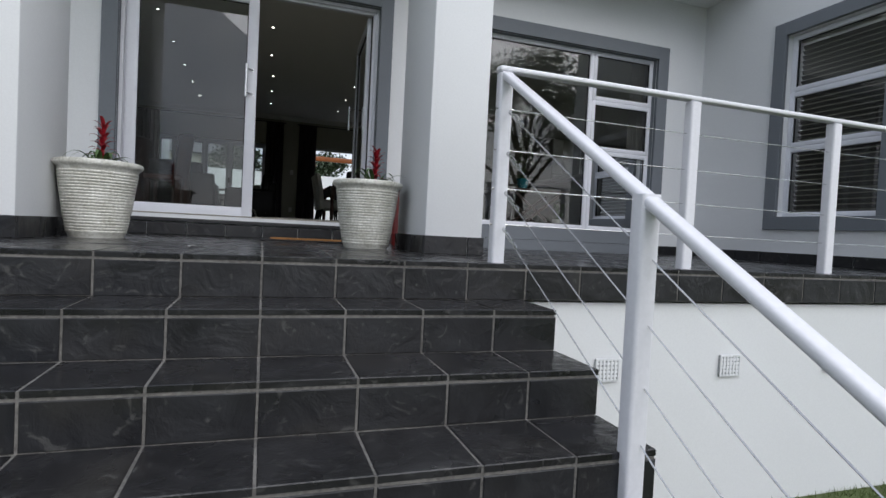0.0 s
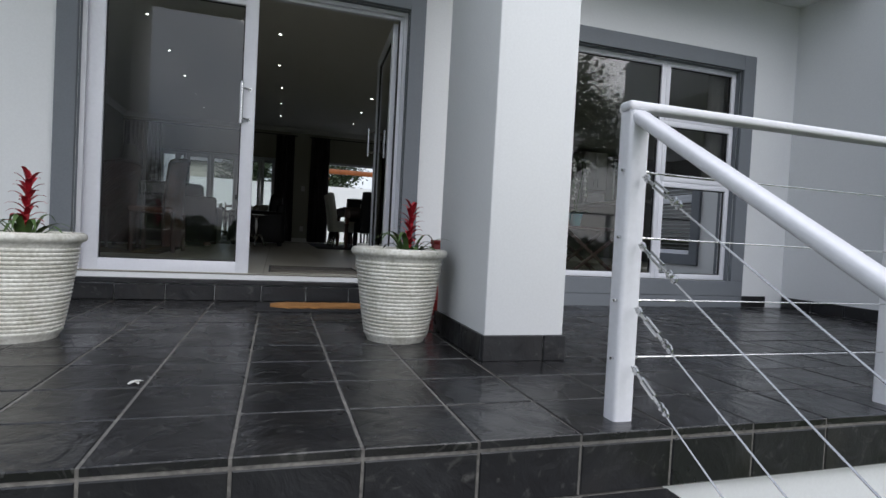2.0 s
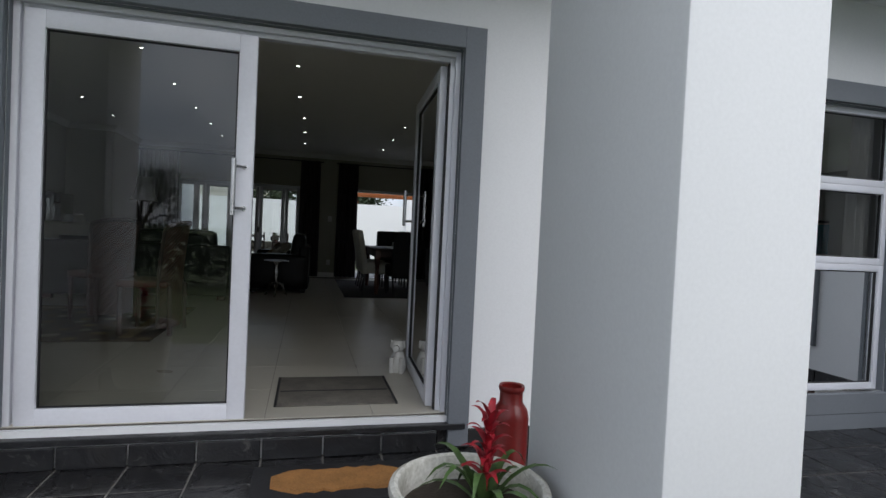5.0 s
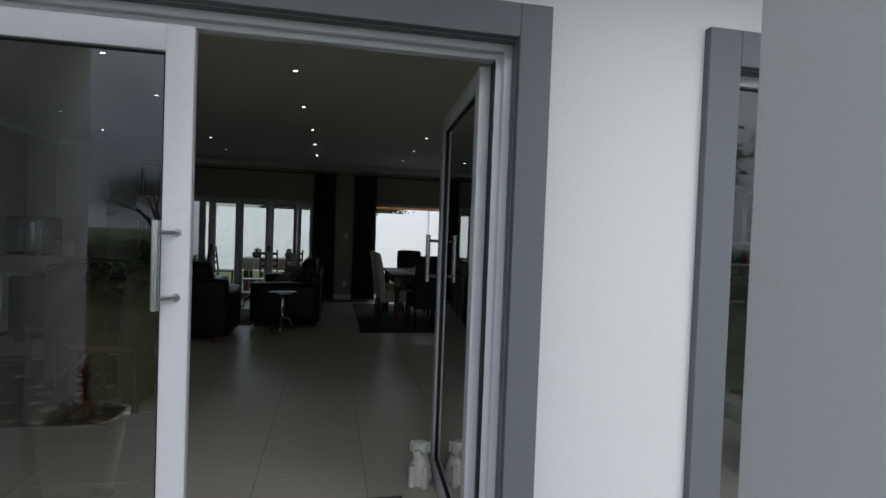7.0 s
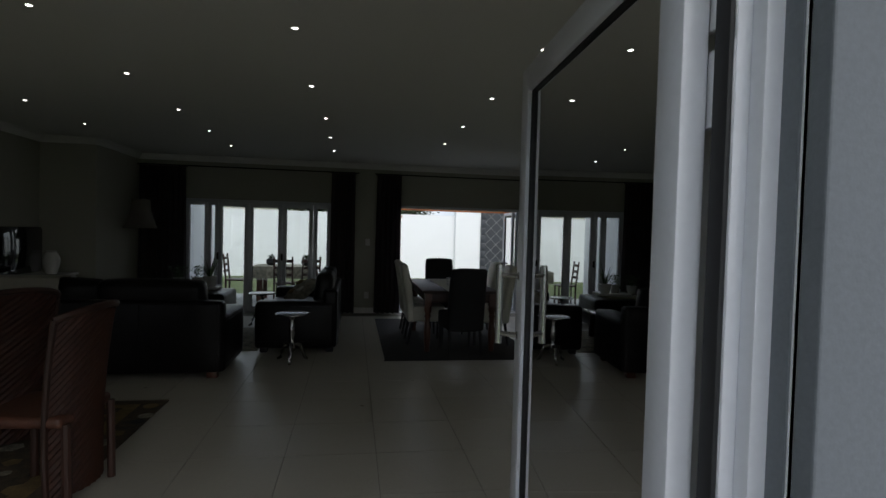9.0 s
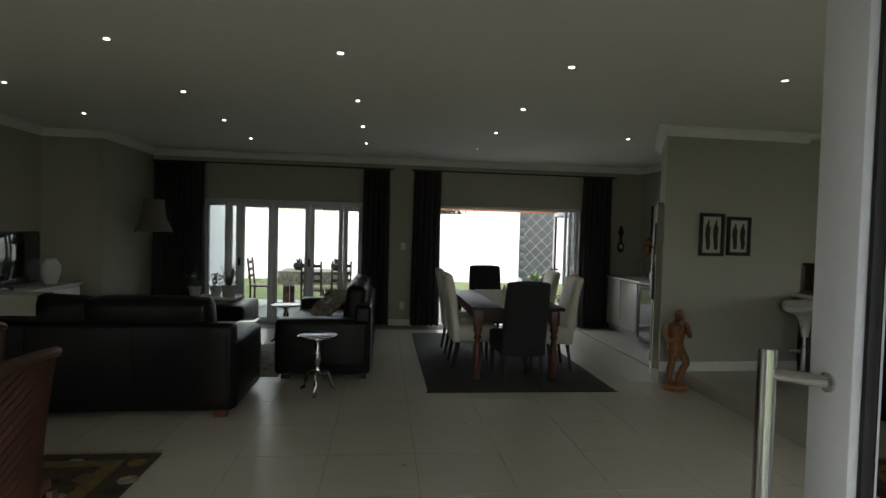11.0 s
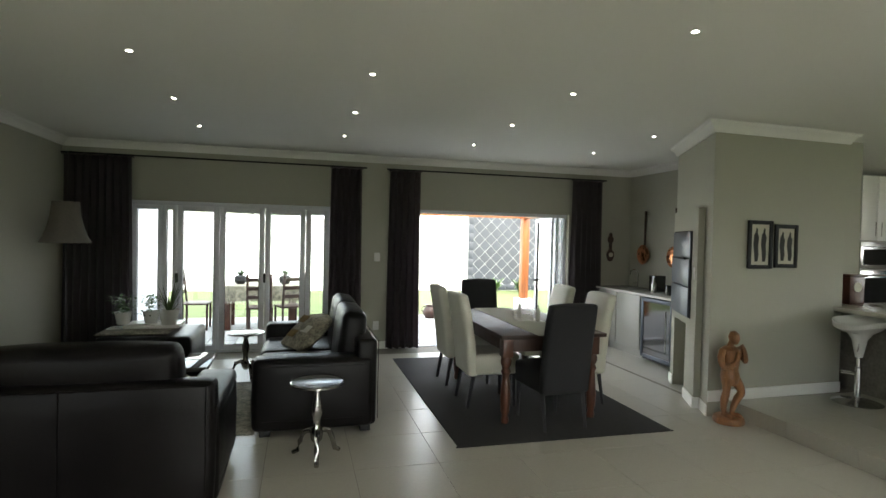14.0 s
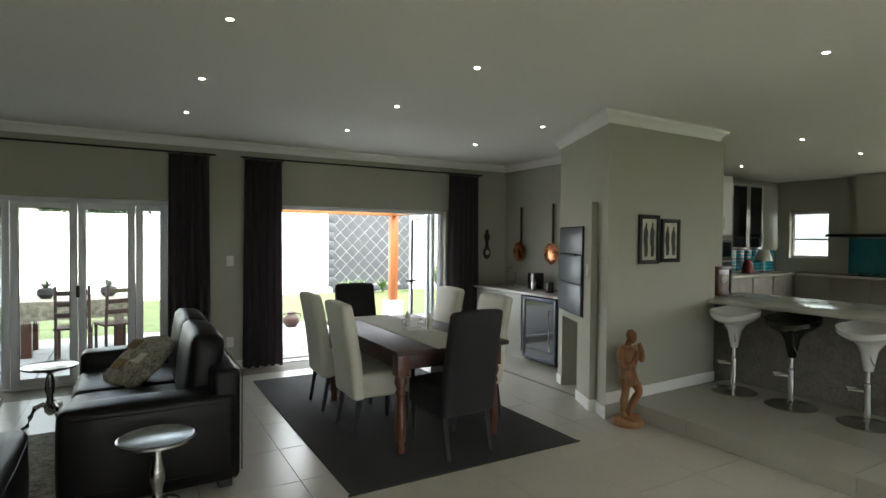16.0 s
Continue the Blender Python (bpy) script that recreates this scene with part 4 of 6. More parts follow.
for k in range(9):
    x = -3.06 + 0.115 * k
    wob = 0.006 * math.sin(k * 2.1)
    rows.append([bm.verts.new((x, y + wob, F + z)) for y, z in ((9.985, 0.8), (9.985, 0.88), (10.01, 0.945), (10.09, 0.965), (10.2, 0.955), (10.28, 0.9), (10.31, 0.75))])
for a, c in zip(rows, rows[1:]):
    for k in range(6):
        bm.faces.new((a[k], a[k + 1], c[k + 1], c[k]))
bmesh.ops.solidify(bm, geom=bm.faces, thickness=0.008)
part("cloth", bm, M_CLOTH, spread)
crug = thing("coffee_rug", "grey patterned flat rug under the coffee table", "rug")
part("field", B(-2.5, -0.62, 11.25, 12.8, F + 0.001, F + 0.009, 0.003), M_CUSHION, crug)
lamp = thing("floor_lamp", "floor lamp with a grey bell shade, unlit", "floor lamp", m=pose(-2.72, 13.5, F))
part("base", lathe([(0, 0), (0.14, 0), (0.15, 0.015), (0.05, 0.04), (0.02, 0.06), (0, 0.06)], 24), M_BLACK, lamp)
part("stem", lathe([(0.014, 0.05), (0.014, 0.5), (0.024, 0.55), (0.014, 0.6), (0.014, 1.5)], 14), M_BLACK, lamp)
part("shade", lathe([(0.235, 1.4), (0.24, 1.405), (0.2, 1.48), (0.165, 1.58), (0.14, 1.7), (0.125, 1.84), (0.12, 1.84), (0.135, 1.7), (0.16, 1.58), (0.195, 1.48)], 32), M_SHADE, lamp, "grey fabric bell shade")
side = thing("sideboard", "low white sideboard under the television", "sideboard")
part("body", B(-3.74, -3.2, 10.3, 12.6, F + 0.06, F + 0.76, 0.006), M_WHITE, side)
part("top", B(-3.745, -3.17, 10.27, 12.63, F + 0.76, F + 0.79, 0.006), M_WHITE, side)
for k in range(4):
    part("door", B(-3.2, -3.18, 10.32 + 0.57 * k, 10.87 + 0.57 * k, F + 0.1, F + 0.74, 0.004), M_WHITE, side)
part("plinth", B(-3.7, -3.26, 10.34, 12.56, F, F + 0.06), M_BLACK, side)
tv = thing("television", "black flat television switched off on the sideboard", "television")
part("screen", B(-3.42, -3.37, 10.85, 12.14, F + 0.85, F + 1.37, 0.008), M_DARKGLASS, tv)
part("bezel", B(-3.44, -3.39, 10.83, 12.16, F + 0.83, F + 1.39, 0.01), M_BLACKGLOSS, tv)
part("stand", B(-3.5, -3.3, 11.2, 11.6, F + 0.79, F + 0.83, 0.006), M_BLACKGLOSS, tv)
vase = thing("vase", "rounded white ceramic vase on the sideboard", "vase", m=pose(-3.35, 12.3, F + 0.79))
part("body", lathe([(0, 0), (0.06, 0), (0.075, 0.04), (0.1, 0.14), (0.1, 0.2), (0.075, 0.26), (0.06, 0.275), (0.07, 0.3), (0.06, 0.3), (0.05, 0.27), (0, 0.27)], 28), M_CERAMIC, vase)

# old rug and cane chairs near the entrance
prug = thing("persian_rug", "patterned brown and gold fringed rug near the entrance", "rug", m=pose(-0.98, 7.3, F + 0.002))
part("field", B(-2.2, -0.02, 0.0, 2.06, 0, 0.009, 0.003), M_PERSIAN, prug)
part("border", B(-0.3, -0.2, 0.1, 1.95, 0.009, 0.0115), M_GOLD, prug, "gold border band")
part("border", B(-2.1, -0.3, 1.86, 1.95, 0.009, 0.0115), M_GOLD, prug, "gold border band")
bm = bmesh.new()
rr = random.Random(4)
for k in range(130):
    x = -2.15 + k * 0.0164
    blade(bm, (x, 2.055, 0.005), (x + rr.uniform(-0.01, 0.01), 2.055 + rr.uniform(0.05, 0.08), 0.002), 0.004, 0.0, 2)
part("fringe", bm, M_GOLD, prug, "golden fringe")
for gx in range(10):
    for gy in range(10):
        x, y = -0.1 - gx * 0.2, 0.1 + gy * 0.2
        q = rr.uniform(0.035, 0.075)
        part("motif", lathe([(0, 0.009), (q, 0.009), (q * 0.85, 0.0108), (0, 0.0108)], rr.choice((5, 6, 8)), None, pose(x + rr.uniform(-0.05, 0.05), y + rr.uniform(-0.05, 0.05), 0, 0, 0, rr.uniform(0, 90))), (M_GOLD, M_RUG, M_CUSHION)[(gx + gy) % 3], prug)


def cane_chair(m):
    """A woven chair with a tall wrapped back; it faces +y."""
    c = thing("cane_chair", "dark red-brown woven cane chair with a tall curved back", "chair", "cane chairs near the entrance", m=m)
    for x in (-0.2, 0.2):
        part("back_leg", tube([(x, -0.22, 0), (x, -0.21, 0.44)], 0.022, 8), M_DWOOD, c)
        part("front_leg", tube([(x, 0.2, 0), (x, 0.2, 0.43)], 0.022, 8), M_DWOOD, c)
    part("seat", cushion_box(-0.23, 0.23, -0.2, 0.23, 0.42, 0.48, 0.02, 0.012), M_WICKER, c)

    def at(u, s):
        return Vector((0.25 * math.sin(u * 1.25) * (0.9 + 0.12 * s), -0.3 * math.cos(u * 0.9) + 0.06 - 0.1 * s * s + 0.05 * s, 0.06 + 0.95 * s - 0.05 * s * u * u))
    bm = bmesh.new()
    rows = []
    for j in range(49):
        rows.append([bm.verts.new(at(-1 + i / 12, j / 48) + Vector((0, (0.005 if (i + j) % 2 else -0.005), 0))) for i in range(25)])
    for p, q in zip(rows, rows[1:]):
        for i in range(24):
            bm.faces.new((p[i], p[i + 1], q[i + 1], q[i]))
    bmesh.ops.solidify(bm, geom=bm.faces, thickness=0.012)
    part("woven_back", bm, M_WICKER, c, "woven cane back", False)
    part("rim", tube([at(-1 + i / 12, 1.0) for i in range(25)], 0.02, 8), M_DWOOD, c, "dark wooden rim")
    for e in (-1, 1):
        part("edge_rail", tube([at(e, j / 12) for j in range(13)], 0.016, 8), M_DWOOD, c)
    return c


cane_chair(pose(-1.1, 7.75, F + 0.012, 0, 0, 84))
cane_chair(pose(-1.75, 8.5, F + 0.012, 0, 0, 50))

pmat = thing("patio_mat", "brown mottled doormat at the open patio door", "doormat")
part("pad", B(1.42, 2.3, YB + 0.28, YB + 0.78, 1.49, 1.503, 0.004), M_PERSIAN, pmat)

# ---------- dining ----------
rug = thing("dining_rug", "flat charcoal rug under the dining table", "rug")
part("mat_body", B(0.85, 2.68, 10.69, 13.62, F, F + 0.011, 0.004), M_RUG, rug)
part("binding", B(0.835, 2.695, 10.675, 10.69, F, F + 0.009, 0.003), M_RUG, rug)
table = thing("dining_table", "dark carved wooden dining table with turned legs", "dining table", m=pose(1.78, 11.83, F + 0.011))
part("tabletop", B(-0.48, 0.48, -0.82, 0.82, 0.715, 0.75, 0.008), M_DWOOD, table)
for y in (-0.74, 0.74):
    part("apron", B(-0.4, 0.4, y - 0.015, y + 0.015, 0.6, 0.715, 0.004), M_DWOOD, table)
for x in (-0.41, 0.41):
    part("apron", B(x - 0.015, x + 0.015, -0.74, 0.74, 0.6, 0.715, 0.004), M_DWOOD, table)
for x in (-0.4, 0.4):
    for y in (-0.72, 0.72):
        lg = lathe([(0.03, 0), (0.034, 0.03), (0.026, 0.06), (0.038, 0.1), (0.042, 0.2), (0.034, 0.34), (0.028, 0.4), (0.042, 0.43), (0.03, 0.46), (0.045, 0.5), (0.045, 0.53), (0.035, 0.56)], 20, None, Matrix.Translation((x, y, 0)))
        B(x - 0.045, x + 0.045, y - 0.045, y + 0.045, 0.555, 0.715, 0.004, lg)
        part("leg", lg, M_RWOOD, table)
runner = thing("table_runner", "cream lace-edged table runner on the dining table", "table runner")
part("cloth", B(1.6, 1.98, 10.98, 12.68, F + 0.762, F + 0.765), M_CLOTH, runner)
bm = bmesh.new()
for k in range(13):
    C(1.615 + 0.029 * k, 10.975, F + 0.7625, F + 0.7645, 0.016, seg=10, bm=bm)
part("lace_edge", bm, M_CLOTH, runner, "scalloped lace edge")
bm = bmesh.new()
cad = thing("napkin_basket", "white wire napkin basket on the runner", "basket", m=pose(1.8, 11.75, F + 0.765))
for z in (0.01, 0.05, 0.09):
    tube([(-0.08, -0.05, z), (0.08, -0.05, z), (0.08, 0.05, z), (-0.08, 0.05, z), (-0.08, -0.05, z)], 0.004, 6, bm)
for k in range(6):
    for y in (-0.05, 0.05):
        tube([(-0.08 + 0.032 * k, y, 0), (-0.08 + 0.032 * k, y, 0.095)], 0.003, 6, bm)
part("wire_frame", bm, M_WHITE, cad)
for x, y in ((1.92, 11.68), (1.83, 11.92)):
    sh = thing("salt_shaker", "white ceramic shaker on the runner", "shaker", "shakers on the table", m=pose(x, y, F + 0.765))
    part("body", lathe([(0, 0), (0.022, 0), (0.024, 0.08), (0.014, 0.12), (0.004, 0.14)], 16), M_CERAMIC, sh)


def parsons_chair(label, material, m):
    """An upholstered high-back chair that faces +y."""
    c = thing("dining_chair", label, "chair", "chairs round the dining table", m=m)
    part("seat", cushion_box(-0.22, 0.22, -0.2, 0.25, 0.3, 0.49, 0.03, 0.014), material, c)
    bm = cushion_box(-0.22, 0.22, -0.05, 0.045, 0.0, 0.74, 0.03, 0.01)
    for v in bm.verts:
        s = max(0, v.co.z) / 0.74
        v.co.y -= 0.02 + 0.05 * s + 0.06 * s * s
        v.co.x *= 1 - 0.03 * s
    bm.transform(pose(0, -0.17, 0.29))
    part("backrest", bm, material, c)
    for x in (-0.19, 0.19):
        part("leg", tube([(x, 0.21, 0.32), (x, 0.215, 0)], 0.022, 4, None, 0.015), M_BLACK, c, "black tapered leg")
        part("leg", tube([(x, -0.18, 0.32), (x, -0.235, 0)], 0.022, 4, None, 0.015), M_BLACK, c, "black tapered leg")
    return c


ZR = F + 0.011
for y in (11.72, 12.47):
    parsons_chair("cream faux-leather high-back dining chair at the table", M_CREAM, pose(1.42, y, ZR, 0, 0, -90))
for y in (11.62, 12.4):
    parsons_chair("cream faux-leather high-back dining chair at the table", M_CREAM, pose(2.26, y, ZR, 0, 0, 88))
parsons_chair("charcoal fabric high-back dining chair at the table end", M_CHARCOAL, pose(1.78, 11.08, ZR, 0, 0, 6))
parsons_chair("charcoal fabric high-back dining chair at the table end", M_CHARCOAL, pose(1.84, 12.95, ZR, 0, 0, 180))

# ---------- wall block, barbecue, bar counter with fridge ----------
def on_face(name, parent, x0, x1, z0, z1, d0, d1, material, bev=0.004, label=""):
    return part(name, B(x0, x1, d0, d1, z0, z1, bev, m=AX), material, parent, label)


braai = thing("built_in_barbecue", "built-in barbecue with blue-grey steel doors in the wall", "barbecue")
for l0, l1, z0, z1 in ((0.24, 0.6, 0.0, 1.88), (1.1, 1.24, 0.0, 1.88), (0.6, 1.1, 0.74, 1.88)):
    on_face("surround", braai, l0, l1, z0, z1, 0.0005, 0.06, M_TAUPE, 0.0, "taupe plaster surround")
on_face("door_frame", braai, 0.43, 1.18, 0.81, 1.67, 0.06, 0.066, M_BLACK, 0.002, "dark steel frame")
on_face("upper_door", braai, 0.44, 1.17, 1.4, 1.66, 0.066, 0.08, M_BRAAI, 0.006)
on_face("middle_door", braai, 0.44, 1.17, 1.12, 1.39, 0.066, 0.09, M_BRAAI, 0.006)
on_face("lower_door", braai, 0.44, 1.17, 0.82, 1.11, 0.066, 0.09, M_BRAAI, 0.006)
on_face("handle", braai, 0.55, 1.06, 1.385, 1.405, 0.09, 0.11, M_BLACK, 0.004)
sw = thing("light_switch", "white light switch plate on the wall", "switch", "switch plates")
part("plate", B(0.3, 0.35, 0.061, 0.07, 1.2, 1.32, 0.003, m=AX), M_WHITE, sw)
for x, z, nm in ((0.72, 2.86, "light_switch"), (0.72, 1.92, "power_socket")):
    s = thing(nm, "white plastic plate on the wall pier", "switch", "switch plates")
    part("plate", B(x - 0.04, x + 0.04, YB - 0.012, YB - 0.001, z - 0.06, z + 0.06, 0.004), M_WHITE, s)
    part("rocker", B(x - 0.015, x + 0.015, YB - 0.017, YB - 0.012, z - 0.025, z + 0.025, 0.002), M_WHITE, s)

CX0, CX1 = 4.06, 4.65
cab = thing("base_cabinet", "pale laminate base cabinet under the bar worktop", "cabinet", "bar cabinets")
part("body", B(CX0 + 0.02, CX1 - 0.003, 13.14, YB - 0.003, F + 0.1, F + 0.84), M_CABINET, cab)
part("plinth", B(CX0 + 0.06, CX1 - 0.003, 13.14, YB - 0.003, F, F + 0.1), M_CABINET, cab)
for y in (13.15, 13.72):
    part("door", B(CX0, CX0 + 0.02, y, y + 0.55, F + 0.11, F + 0.83, 0.003), M_CABINET, cab)
fridge = thing("bar_fridge", "under-counter bar fridge with steel frame and glass door", "fridge")
part("body", B(CX0 + 0.04, CX1 - 0.003, 12.5, 13.12, F + 0.02, F + 0.82), M_BLACK, fridge)
framed_pane(fridge, 12.5, 13.12, F + 0.05, F + 0.82, CX0 + 0.015, 0.04, 0.03, "x", M_BRAAI, False, "door_frame")
part("glass_door", B(CX0 + 0.01, CX0 + 0.018, 12.54, 13.08, F + 0.09, F + 0.78), M_DARKGLASS, fridge, "dark glass door")
part("handle", tube([(CX0 - 0.03, 12.58, F + 0.2), (CX0 - 0.03, 12.58, F + 0.7)], 0.01, 8), M_STEEL, fridge, "steel handle")
wt = thing("bar_worktop", "pale stone worktop along the bar wall", "worktop")
part("slab", B(CX0 - 0.02, CX1 - 0.003, 12.33, YB - 0.003, F + 0.84, F + 0.87, 0.004), M_QUARTZ, wt)
tap = thing("tap", "chrome swan-neck tap at the bar sink", "tap", m=pose(4.5, 13.85, F + 0.87))
part("spout", tube([(0, 0, 0), (0, 0, 0.2), (-0.02, 0, 0.25), (-0.07, 0, 0.27), (-0.12, 0, 0.25), (-0.13, 0, 0.2)], 0.011, 10), M_CHROME, tap)
part("lever", B(-0.02, 0.02, 0.02, 0.09, 0.06, 0.075, 0.004), M_CHROME, tap)
kn = thing("knife_block", "black block standing on the bar worktop", "block")
part("body", B(4.38, 4.56, 13.3, 13.42, F + 0.87, F + 1.09, 0.008), M_BLACKGLOSS, kn)
bt = thing("bottle", "grey bottle on the bar worktop", "bottle", m=pose(4.3, 13.2, F + 0.87))
part("body", lathe([(0, 0), (0.032, 0), (0.034, 0.11), (0.014, 0.15), (0.014, 0.19), (0, 0.19)], 16), M_SILVER, bt)
tin = thing("canister", "black canister on the bar worktop", "canister", m=pose(4.3, 12.88, F + 0.87))
part("body", lathe([(0, 0), (0.05, 0), (0.05, 0.12), (0.045, 0.13), (0, 0.13)], 18), M_BLACKGLOSS, tin)


def copper_pan(y, ztop, zbot):
    p = thing("copper_pan", "long-handled copper pan hanging on the wall", "pan", "hanging copper pans", m=pose(CX1 - 0.03, y, 0, 0, -90, 0))
    zc = zbot + 0.14
    part("bowl", lathe([(0, 0.0), (0.09, 0.0), (0.125, 0.012), (0.14, 0.03), (0.145, 0.03), (0.13, 0.006), (0.09, -0.012), (0, -0.012)], 28, None, Matrix.Translation((zc, 0, 0))), M_COPPER, p)
    part("handle", tube([(zc + 0.13, 0, 0.0), (ztop, 0, 0.0)], 0.016, 8), M_DWOOD, p, "dark wooden handle")


copper_pan(13.88, 3.6, 2.82)
copper_pan(13.2, 3.62, 2.81)
baro = thing("barometer", "dark wooden banjo barometer on the wall", "barometer")
bm = prism([(0.0, -0.22), (0.035, -0.2), (0.06, -0.13), (0.05, -0.08), (0.02, -0.04), (0.018, 0.05), (0.04, 0.09), (0.042, 0.13), (0.02, 0.17), (0.02, 0.2), (0, 0.22), (-0.02, 0.2), (-0.02, 0.17), (-0.042, 0.13), (-0.04, 0.09), (-0.018, 0.05), (-0.02, -0.04), (-0.05, -0.08), (-0.06, -0.13), (-0.035, -0.2)], 0, 0.03, None, pose(4.3, YB - 0.002, 3.06, 90))
part("case", bm, M_DWOOD, baro)
part("dial", C(0, 0, 0.03, 0.036, 0.035), M_PAPER, baro, "pale dial").matrix_basis = pose(4.3, YB - 0.002, 2.94, 90)


def picture(label, x0, x1, z0, z1, y, seed, figures):
    p = thing("picture", label, "picture", "pair of framed prints")
    w = 0.035
    bm = bmesh.new()
    B(x0, x0 + w, y - 0.022, y, z0, z1, 0.005, bm)
    B(x1 - w, x1, y - 0.022, y, z0, z1, 0.005, bm)
    B(x0 + w, x1 - w, y - 0.022, y, z1 - w, z1, 0.005, bm)
    B(x0 + w, x1 - w, y - 0.022, y, z0, z0 + w, 0.005, bm)
    part("frame", bm, M_BLACK, p, "dark frame")
    part("mount", B(x0 + w, x1 - w, y - 0.008, y - 0.002, z0 + w, z1 - w), M_PAPER, p, "cream paper")
    rr = random.Random(seed)
    cx = (x0 + x1) / 2
    h = (z1 - z0) - 2 * w - 0.06
    for k in range(figures):
        fx = cx + (k - (figures - 1) / 2) * 0.085
        bm = prism([(-0.012, 0.0), (-0.02, h * 0.3), (-0.03, h * 0.5), (-0.024, h * 0.78), (-0.01, h * 0.85), (0.0, h), (0.016, h * 0.95), (0.012, h * 0.84), (0.03, h * 0.72), (0.022, h * 0.45), (0.03, h * 0.2), (0.02, 0)], 0, 0.002, None, pose(fx, y - 0.0082, z0 + w + 0.03, 90))
        part("print_shape", bm, M_INK, p, "black block-print shape")


picture("black block print in a dark frame on the taupe wall", 3.63, 3.9, 2.93, 3.37, 10.955, 1, 2)
picture("smaller black block print in a dark frame on the taupe wall", 3.94, 4.2, 2.94, 3.34, 10.965, 2, 2)

# carved statue: one plain mesh
def limb(bm, points, radii, seg=12):
    """A rounded limb whose thickness changes along its way."""
    pts = [Vector(p) for p in points]
    fine, fr = [], []
    for i in range(len(pts) - 1):
        for k in range(4):
            u = k / 4
            p0, p1, p2, p3 = pts[max(i - 1, 0)], pts[i], pts[i + 1], pts[min(i + 2, len(pts) - 1)]
            fine.append(0.5 * (2 * p1 + (p2 - p0) * u + (2 * p0 - 5 * p1 + 4 * p2 - p3) * u * u + (3 * p1 - p0 - 3 * p2 + p3) * u ** 3))
            fr.append(radii[i] + (radii[i + 1] - radii[i]) * u)
    fine.append(pts[-1])
    fr.append(radii[-1])
    rings = []
    for i, p in enumerate(fine):
        d = (fine[min(i + 1, len(fine) - 1)] - fine[max(i - 1, 0)]).normalized()
        up = Vector((0, 1, 0)) if abs(d.y) < 0.9 else Vector((1, 0, 0))
        a = d.cross(up).normalized()
        c = d.cross(a)
        rings.append([bm.verts.new(p + fr[i] * (math.cos(2 * math.pi * k / seg) * a + 0.82 * math.sin(2 * math.pi * k / seg) * c)) for k in range(seg)])
    for a, c in zip(rings, rings[1:]):
        for k in range(seg):
            bm.faces.new((a[k], a[(k + 1) % seg], c[(k + 1) % seg], c[k]))
    bm.faces.new(rings[0][::-1])
    bm.faces.new(rings[-1])


bm = lathe([(0, 0), (0.125, 0), (0.13, 0.02), (0.122, 0.05), (0.1, 0.062), (0, 0.062)], 18)
limb(bm, ((-0.05, -0.03, 0.055), (-0.05, 0.01, 0.1), (-0.06, 0.0, 0.2), (-0.045, -0.005, 0.28), (-0.04, 0.0, 0.4)), (0.026, 0.024, 0.038, 0.036, 0.056))
limb(bm, ((0.02, -0.05, 0.055), (0.03, -0.01, 0.1), (0.075, -0.02, 0.2), (0.085, -0.05, 0.28), (0.035, 0.0, 0.4)), (0.026, 0.024, 0.038, 0.036, 0.056))
limb(bm, ((-0.05, 0.02, 0.065), (-0.055, -0.06, 0.07), (-0.06, -0.09, 0.062)), (0.022, 0.026, 0.014))
limb(bm, ((0.03, 0.01, 0.065), (0.03, -0.07, 0.07), (0.035, -0.1, 0.062)), (0.022, 0.026, 0.014))
limb(bm, ((0.0, 0.0, 0.33), (0.0, 0.0, 0.4), (0.0, 0.005, 0.46), (0.005, 0.0, 0.56), (0.0, 0.01, 0.63), (0.0, 0.01, 0.665)), (0.07, 0.088, 0.076, 0.082, 0.09, 0.04), 16)
limb(bm, ((0.0, 0.01, 0.65), (0.005, -0.005, 0.7), (0.01, -0.015, 0.73)), (0.034, 0.03, 0.04))
limb(bm, ((0.012, -0.02, 0.685), (0.014, -0.022, 0.72), (0.012, -0.015, 0.76), (0.01, -0.005, 0.795)), (0.028, 0.048, 0.052, 0.02), 14)
limb(bm, ((-0.085, 0.01, 0.635), (-0.12, 0.0, 0.57), (-0.115, -0.03, 0.5), (-0.05, -0.085, 0.53), (0.0, -0.08, 0.62)), (0.034, 0.033, 0.028, 0.022, 0.02))
limb(bm, ((0.085, 0.01, 0.635), (0.115, -0.02, 0.58), (0.11, -0.06, 0.54), (0.07, -0.08, 0.62), (0.04, -0.07, 0.68)), (0.034, 0.033, 0.028, 0.022, 0.02))
tagged(link("statue", bm, M_CARVED, True), "carved brown wooden figure statue standing on the floor", "statue").matrix_basis = pose(3.33, 10.78, F, 0, 0, 10)

# ---------- kitchen ----------
bar = thing("breakfast_bar", "grey laminate breakfast bar with pale stone top", "bar counter")
part("panel", B(4.98, 5.1, 7.2, 11.29, K, K + 0.79, 0.003), M_GREYCAB, bar, "grey grained front panel")
part("top", B(4.72, 5.75, 7.2, 11.29, K + 0.79, K + 0.83, 0.006), M_QUARTZ, bar, "pale polished stone top")


